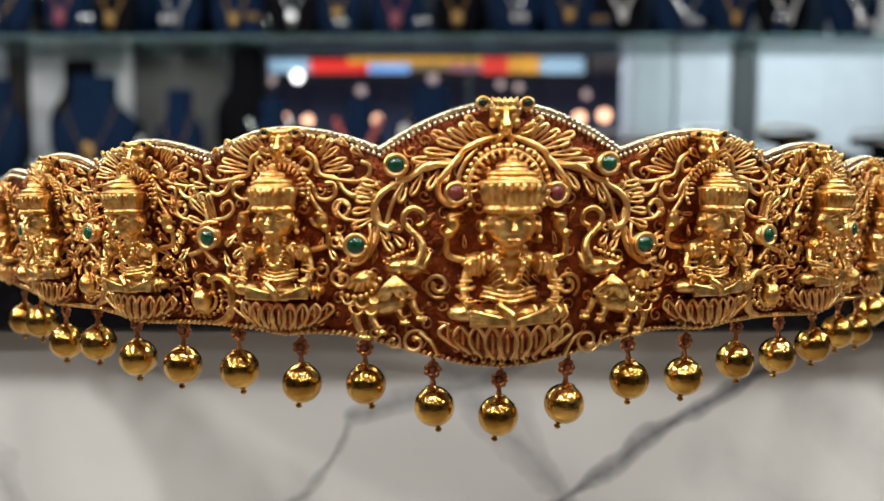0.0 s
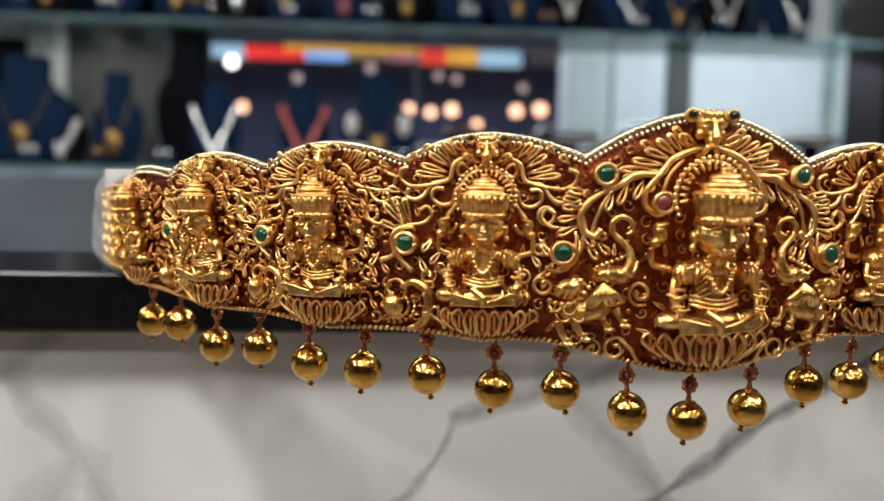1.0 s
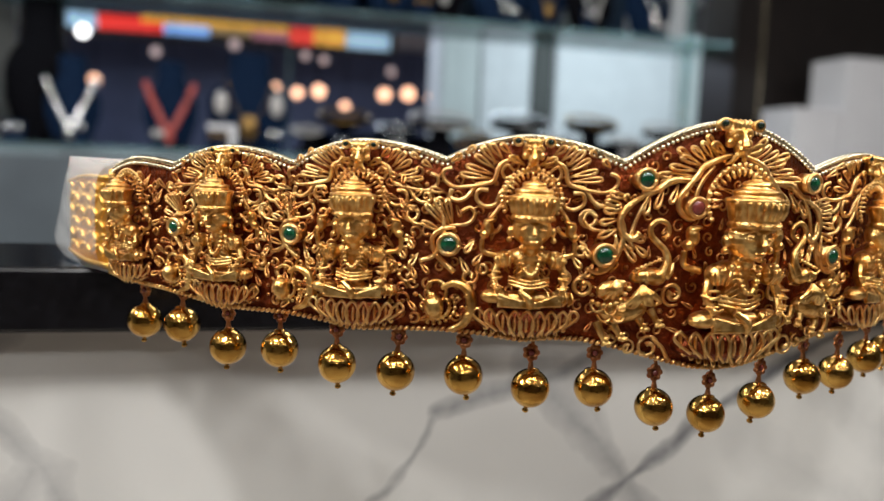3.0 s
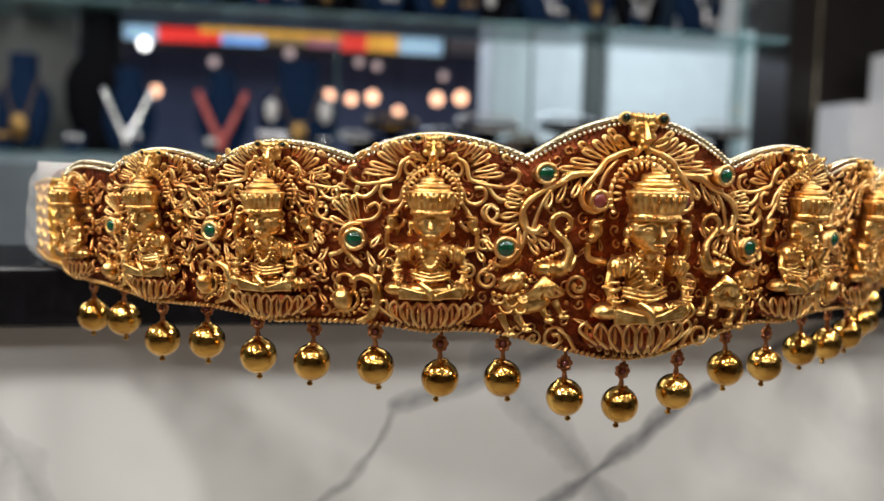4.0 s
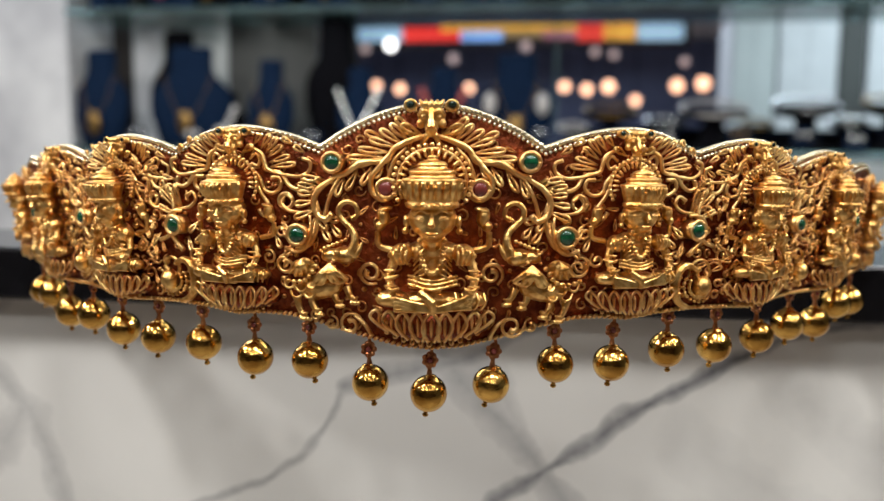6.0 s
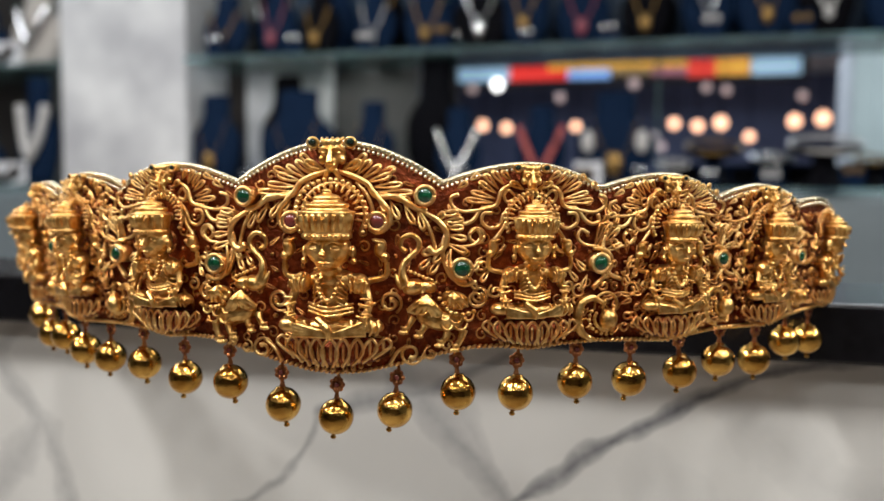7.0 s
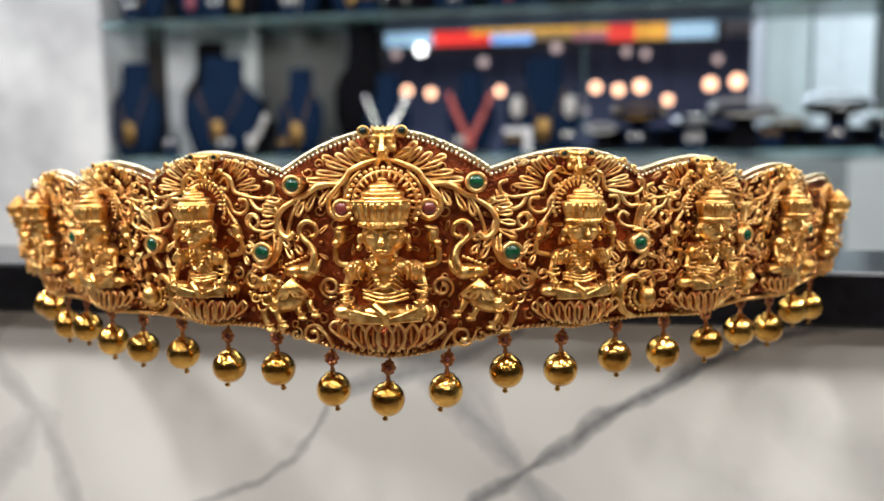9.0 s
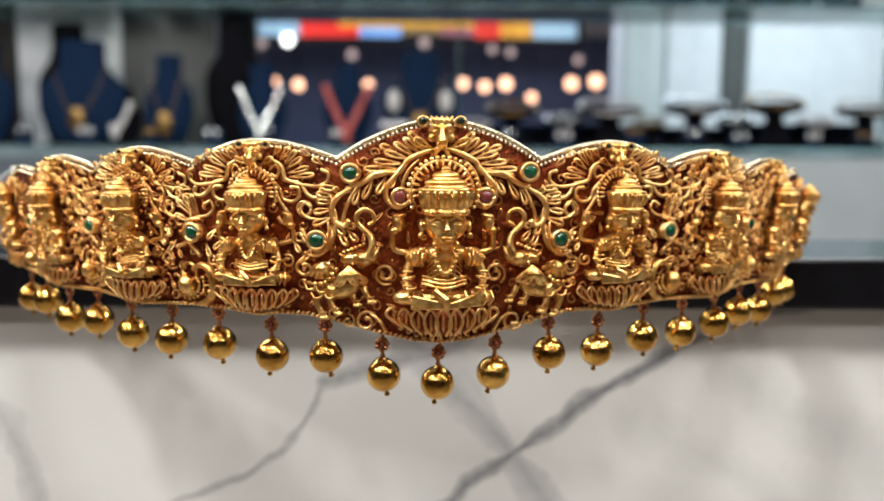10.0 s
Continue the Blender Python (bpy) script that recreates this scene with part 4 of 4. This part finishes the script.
# loose clear film folded over the clasp and the belt's end
def film_sleeve(name, u0, ends, v0, v1, side, full):
    bm = bmesh.new()
    n, m = 22, 18
    rnd = random.Random(5 + side)
    folds = [(rnd.uniform(0.1, 0.5), rnd.uniform(0, 6), rnd.uniform(-0.25, 0.25)) for _ in range(7)]
    def sheet(front):
        g = []
        for i in range(n + 1):
            row = []
            for j in range(m + 1):
                v = v0 + (v1 - v0) * j / m
                u = u0 + (float(np.interp(v, *ends)) - u0) * i / n
                shut = (1 - (i / n) ** 3) * (1 - abs(2 * j / m - 1) ** 6)
                wave = sum(a * math.sin(u * 0.35 * a * 2 + v * (0.45 + tilt) + ph) for a, ph, tilt in folds)
                row.append(bm.verts.new((u, v, -1.6 + ((full + 0.45 * wave) if front else (-2.8 + 0.3 * wave)) * shut)))
            g.append(row)
        return g
    for g in (sheet(True), sheet(False)):
        for i in range(n):
            for j in range(m):
                bm.faces.new((g[i][j], g[i + 1][j], g[i + 1][j + 1], g[i][j + 1]))
    piece(name, bm, CLEARFILM, holder, "loose clear plastic film with wrinkles")


film_sleeve("film_sleeve", -181.5, ([73.0, 76.0, 79.0, 93.0, 106.5], [-230, -239, -242, -227, -217]), 73.0, 106.6, 0, 6.5)
film_sleeve("film_sleeve", 181.8, ([73.0, 90.0, 106.0], [186.0, 187.0, 185.5]), 74.5, 105.6, 1, 1.2)

# ---- things on the display shelves ----
def bust_mesh(wide, high, thick):
    """A padded necklace display: sloping shoulders and a tall neck."""
    bm = bmesh.new()
    rows = []
    for h, w, d, lean in [(0, 0.62, 1, 0), (0.06, 0.72, 1, 0), (0.3, 0.98, 0.9, 0.05), (0.5, 1.0, 0.8, 0.12), (0.6, 0.86, 0.75, 0.16), (0.69, 0.6, 0.7, 0.2), (0.8, 0.5, 0.7, 0.24), (0.95, 0.52, 0.7, 0.28), (1.0, 0.46, 0.6, 0.28)]:
        rows.append([bm.verts.new((wide / 2 * w * math.cos(q * math.tau / 14), thick / 2 * d * math.sin(q * math.tau / 14) + lean * thick, high * h)) for q in range(14)])
    for a, b in zip(rows, rows[1:]):
        for q in range(14):
            bm.faces.new((a[q], a[(q + 1) % 14], b[(q + 1) % 14], b[q]))
    bm.faces.new(rows[0][::-1])
    bm.faces.new(rows[-1])
    return bm


def necklace_bust(x, y, z, wide, high, mat, chain, label, width=0.012, drop=0.75, span=0.3):
    e = empty("necklace_bust", x, y, z, label, "display bust", "busts on the shelves")
    form = obj("form", bust_mesh(wide, high - 0.012, 0.1), mat, e)
    form.location.z += 0.012
    slab("base", -wide * 0.34, wide * 0.34, -0.055, 0.06, 0, 0.0115, BLACKM, e, 0.003)
    if chain:
        bm = bmesh.new()
        pts = []
        for q in range(17):
            s = -1 + q / 8
            pts.append((s * wide * span, -0.055 - 0.012 * (1 - s * s) + 0.03 * abs(s), high * (0.74 - drop * 0.62 * (1 - abs(s) ** (1.15 if chain in (CORAL, SILVER) else 1.7)))))
        tube(bm, pts, width, 7, 2)
        big = 1.9 if width < 0.0035 else 1.3 if width < 0.008 else 1.0
        ball(bm, (0, -0.07, high * (0.74 - drop * 0.62) - 0.015), (0.02 * big, 0.012, 0.03 * big), 8, 6)
        obj("necklace", bm, chain, e)
    return e


S1, S2 = 1.03, 1.652
ROSE = material("rose_beads", (0.3, 0.06, 0.09), 0.4, 0.0, 0.3, 200)
IVORY = material("ivory_linen", (0.5, 0.46, 0.42), 0.8, 0.0, 0.15, 90)
PEARL = material("pearl_beads", (0.58, 0.56, 0.54), 0.3, 0.0, 0.1, 200)
for x, y, w, h, m, c, lab in [
    (-1.55, 3.68, 0.40, 0.46, NAVY, CHAIN, "navy velvet necklace bust with a gold pendant"),
    (-1.99, 3.68, 0.28, 0.45, NAVY, CHAIN, "navy velvet necklace bust with a gold chain"),
    (-1.69, 3.86, 0.29, 0.56, BLACKM, None, "tall bare black velvet necklace bust"),
    (-1.17, 3.68, 0.22, 0.40, NAVY, CHAIN, "slim navy necklace bust with a long gold chain"),
    (-1.40, 3.72, 0.20, 0.26, BLACKM, PEARL, "small black bust with a cream collar"),
    (-0.90, 3.82, 0.29, 0.6, BLACKM, None, "tall bare black velvet necklace bust"),
    (-0.75, 3.66, 0.215, 0.36, NAVY, SILVER, "navy velvet bust with a silver bead necklace"),
    (-0.37, 3.66, 0.22, 0.36, NAVY, CORAL, "navy velvet bust with a coral bead necklace"),
    (-0.05, 3.7, 0.34, 0.42, NAVY, CHAIN, "navy velvet bust with two white drops and a gold pendant"),
    (-3.02, 3.68, 0.26, 0.56, NAVY, PEARL, "tall navy bust with a white bead necklace"),
    (-3.4, 3.7, 0.3, 0.3, NAVY, PEARL, "low navy bust with a white bead necklace"),
    (-3.78, 3.68, 0.3, 0.54, BLACKM, SILVER, "tall black bust with a silver necklace"),
]:
    necklace_bust(x, y, S1, w, h, m, c, lab, 0.026 if x < -2.9 else 0.014 if c in (CORAL, SILVER, PEARL) else 0.0016, 0.93 if -1 < x < -0.3 else 0.75, 0.45 if -1 < x < -0.3 else 0.3)
drops = next(o for o in bpy.data.objects if o.name.startswith("necklace_bust") and abs(o.location.x + 0.05) < 1e-4)
for k in (-1, 1):
    bm = bmesh.new()
    ball(bm, (k * 0.115, -0.06, 0.2), (0.028, 0.014, 0.05), 10, 7, 0)
    obj("white_drop", bm, PEARL, drops, "white bead drop")
rnd = random.Random(7)
for i in range(16):
    x = -1.92 + i * 0.248 + rnd.uniform(-0.03, 0.03)
    kinds = ((SILVER, "silver"), (CHAIN, "gold"), (PEARL, "pearl")) if x > 0.2 else ((CHAIN, "gold"), (ROSE, "rose bead"), (CHAIN, "gold"), (PEARL, "pearl"), (CHAIN, "gold"), (SILVER, "silver"))
    c, word = kinds[i % len(kinds)]
    necklace_bust(x, 3.72 + rnd.uniform(-0.03, 0.05), S2, rnd.uniform(0.2, 0.27), rnd.uniform(0.3, 0.42), (NAVY, NAVY, BLACKM)[i % 3], c,
                  ("navy" if i % 3 < 2 else "black") + " velvet bust with a " + word + " necklace on the upper shelf", 0.008 if x > 0.2 and c != CHAIN else 0.004)
for x, h, c, word in [(-3.02, 0.4, PEARL, "white bead"), (-3.36, 0.3, SILVER, "silver"), (-3.68, 0.38, PEARL, "white bead"), (-4.02, 0.32, SILVER, "silver")]:
    necklace_bust(x, 3.7, S2, 0.32, h, IVORY if x > -3.1 else NAVY, SILVER if x > -3.1 else c, "ivory linen bust with a silver necklace on the upper shelf" if x > -3.1 else "navy velvet bust with a " + word + " necklace on the upper shelf", 0.024)
for x, z, w in [(-3.2, S1, 0.15), (-3.6, S1, 0.14), (-3.2, S2, 0.13), (-3.85, S2, 0.14)]:
    e = empty("necklace_tray", x, 3.63, z, "tilted white tray with looped bead strings", "tray", "trays in the side display")
    slab("tray", -w, w, 0, 0.03, 0, 0.12, CARD, e, 0.004)
    for q in range(4):
        bm = bmesh.new()
        tube(bm, [(w * 0.8 * math.cos(a) * (1 - q * 0.16), -0.008, 0.1 + 0.085 * (1 - q * 0.16) * math.sin(a)) for a in [math.pi + math.pi * j / 8 for j in range(9)]], 0.006, 6, 2)
        obj("bead_string", bm, (NAVY, SILVER, CHAIN, NAVY)[q], e)


for i in range(10):
    necklace_bust(-1.8 + i * 0.32 + rnd.uniform(-0.04, 0.04), 3.9, S2, rnd.uniform(0.2, 0.26), rnd.uniform(0.38, 0.48), (BLACKM, NAVY)[i % 2], (SILVER, None, CHAIN)[i % 3],
                  ("tall black" if i % 2 == 0 else "tall navy") + " velvet bust at the back of the upper shelf", 0.006)


def choker_stand(x, y, z, r, high, ring):
    """A low black pedestal with a slanted padded disc that carries a stiff necklace."""
    e = empty("choker_stand", x, y, z, "low black velvet stand with a stiff metal choker", "choker stand", "chokers on the shelf")
    bm = bmesh.new()
    lathe(bm, [(r * 0.8, 0), (r * 0.8, 0.015), (r * 0.35, 0.04), (r * 0.3, high * 0.6), (r * 0.95, high * 0.72), (r, high * 0.8), (r * 0.9, high * 0.84)], 18)
    obj("pedestal", bm, BLACKM, e)
    bm = bmesh.new()
    pts = [(r * 0.92 * math.cos(a), r * 0.92 * math.sin(a), high * 0.88 + r * 0.25 * math.sin(a)) for a in [q * math.tau / 20 for q in range(21)]]
    tube(bm, pts, 0.008, 7, 1)
    obj("choker", bm, ring, e)
    return e


for x, y, r, h, ring in [(0.36, 3.68, 0.12, 0.2, CHAIN), (0.6, 3.72, 0.09, 0.15, SILVER), (0.8, 3.68, 0.15, 0.21, PEARL), (1.18, 3.68, 0.14, 0.23, SILVER), (1.0, 3.76, 0.07, 0.14, CHAIN),
                         (1.54, 3.68, 0.13, 0.24, CHAIN), (1.38, 3.74, 0.08, 0.15, SILVER), (1.75, 3.74, 0.08, 0.15, PEARL), (1.95, 3.68, 0.13, 0.22, PEARL), (0.2, 3.72, 0.07, 0.12, PEARL)]:
    choker_stand(x, y, S1, r, h, ring)

# small earring cards between the busts
rnd = random.Random(21)
for i in range(26):
    upper = i >= 15
    x = (-1.9 + (i - 15) * 0.37 if upper else -1.75 + i * 0.262) + rnd.uniform(-0.04, 0.04)
    e = empty("earring_card", x, 3.6 + rnd.uniform(-0.005, 0.01), S2 + 0.0 if upper else S1, "small navy card with a pair of bright studs", "earring card", "earring cards")
    w, h = rnd.uniform(0.03, 0.045), rnd.uniform(0.07, 0.11)
    slab("card", -w, w, 0, 0.008, 0, h, NAVY, e, 0.002)
    for k in (-1, 1):
        bm = bmesh.new()
        ball(bm, (k * w * 0.45, -0.004, h * 0.7), (0.016, 0.011, 0.018), 8, 6)
        obj("stud", bm, (SILVER, PEARL, CHAIN, SILVER)[i % 4], e)

# velvet trays behind the chokers
for x, w, h in ((0.5, 0.3, 0.11), (1.12, 0.28, 0.1), (1.72, 0.3, 0.12)):
    e = empty("jewellery_tray", x, 3.9, S1, "navy velvet jewellery tray leaning at the back of the shelf", "tray", "trays on the shelf")
    slab("tray", -w, w, -0.06, 0.06, 0, h, NAVY, e, 0.006)
    for q in range(5):
        slab("roll", -w + 0.02 + q * w * 0.39, -w + 0.02 + q * w * 0.39 + w * 0.33, -0.075, -0.061, 0.015, h - 0.015, BLACKM, e, 0.004)

# small price card among the busts
tag = slab("price_card", -0.06, 0.06, -0.01, 0.01, 0, 0.11, CARD, None, 0.002)
tag.location = (-0.16, 3.62, S1)
tagged(tag, "small blank white card standing on the glass shelf", "card")

# white cartons in front of the dark panel
stool = empty("side_cabinet", 2.7, 3.3, 0, "dark laminate side cabinet under the white cartons", "cabinet")
slab("body", -0.5, 0.5, -0.2, 0.2, 0, 0.95, DARKWOOD, stool, 0.004)
slab("door", -0.49, -0.005, -0.222, -0.201, 0.05, 0.93, DARKWOOD, stool, 0.003)
slab("door", 0.005, 0.49, -0.222, -0.201, 0.05, 0.93, DARKWOOD, stool, 0.003)
for x0, x1, z1 in ((-0.42, -0.175, 1.325), (-0.168, 0.10, 1.56)):
    c = empty("carton", 2.7 + (x0 + x1) / 2, 3.3, 0.95, "plain white carton standing on the dark cabinet", "carton", "white cartons")
    w = (x1 - x0) / 2
    slab("box", -w, w, -0.12, 0.12, 0, z1 - 0.95 - 0.012, CARD, c, 0.003)
    slab("lid", -w - 0.002, w + 0.002, -0.122, 0.122, z1 - 0.95 - 0.011, z1 - 0.95, CARD, c, 0.003)
slab("trim", 2.376, 2.384, 3.592, 3.599, 0, 2.9, RIM)["kind"] = "structure"

# lit fascia, warm globes and faint glowing glints deep in the shop
sign = empty("lit_fascia", -0.25, 12, 2.6, "long lit fascia board in red, yellow, blue and white", "sign")
slab("board", -2.5, 2.4, 0.02, 0.08, -0.06, 0.34, DARKPANEL, sign)
for x0, x1, z0, z1, y0, col, power in [
    (-2.45, -1.66, 0.03, 0.22, -0.02, (0.42, 0.68, 0.9), 0.5), (-1.65, -0.82, 0.03, 0.21, -0.02, (0.85, 0.04, 0.03), 0.8), (-1.1, 0.83, 0.16, 0.24, -0.035, (0.85, 0.45, 0.05), 0.7),
    (-0.81, -0.22, 0.03, 0.155, -0.02, (0.25, 0.5, 1.0), 0.75), (-0.21, 0.35, 0.07, 0.15, -0.02, (0.4, 0.28, 0.14), 0.4), (0.36, 0.83, 0.05, 0.155, -0.02, (0.5, 0.2, 0.26), 0.5),
    (0.84, 1.2, 0.02, 0.24, -0.02, (0.85, 0.06, 0.04), 0.75), (1.21, 1.65, 0.03, 0.25, -0.02, (0.8, 0.4, 0.06), 0.8), (1.66, 2.3, 0.02, 0.24, -0.02, (0.45, 0.7, 0.9), 0.6)]:
    slab("light_panel", x0, x1, y0, y0 + 0.014 if y0 < -0.03 else 0.015, z0, z1, glow("lit_panel", col, power), sign)
slab("bracket", -2.3, -2.24, 0.03, 0.06, 0.341, 0.4, DARKPANEL, sign)
WARM = glow("warm_globe", (1.0, 0.55, 0.34), 2.5)
COOL = glow("white_globe", (1.0, 1.0, 1.0), 4.0)
# faintly glowing balls stand in for small glints, not for lamps
GLINT = glow("faint_glint", (0.95, 0.72, 0.66), 0.22)
for x, z, m, r in [(-3.23, 1.9, WARM, 0.12), (-2.26, 1.97, WARM, 0.11), (-1.91, 1.93, WARM, 0.11), (-0.92, 1.94, WARM, 0.1), (0.42, 1.96, WARM, 0.11), (0.73, 1.92, WARM, 0.11), (1.03, 1.96, WARM, 0.13), (1.4, 1.77, WARM, 0.1),
                   (1.96, 1.97, WARM, 0.13), (2.31, 2.0, WARM, 0.14), (2.66, 1.97, WARM, 0.12), (2.8, 1.91, WARM, 0.11), (-2.05, 2.55, COOL, 0.12),
                   (-2.42, 2.5, GLINT, 0.1), (-1.15, 2.35, GLINT, 0.1), (-0.13, 2.52, GLINT, 0.11), (0.83, 2.44, GLINT, 0.09), (1.09, 2.4, GLINT, 0.09), (0.17, 1.78, GLINT, 0.09), (2.05, 2.3, GLINT, 0.09), (2.65, 2.44, GLINT, 0.08), (-2.6, 1.84, GLINT, 0.1), (0.25, 1.64, GLINT, 0.09)]:
    g = empty("globe_lamp", x, 11.8, z, "small glowing globe for a spot of light, on an added cord", "lamp", "globe lamps")
    bm = bmesh.new()
    ball(bm, (0, 0, 0), r * 0.66, 14, 10)
    obj("globe", bm, m, g)
    bm = bmesh.new()
    tube(bm, [(0, 0, r * 0.7), (0, 0, (r + 2.9 - z) / 2), (0, 0, 2.9 - z)], 0.006, 5, 1)
    obj("cord", bm, BLACKM, g)

# downlight fittings in the ceiling
for lx, ly in DOWNLIGHTS:
    bm = bmesh.new()
    lathe(bm, [(0.075, 0.0), (0.085, 0.004), (0.085, 0.03), (0.06, 0.03)], 20)
    d = obj("downlight", bm, CARD)
    d.location = (lx, ly, 2.87)
    tagged(d, "round white recessed ceiling downlight", "ceiling light", "downlights")
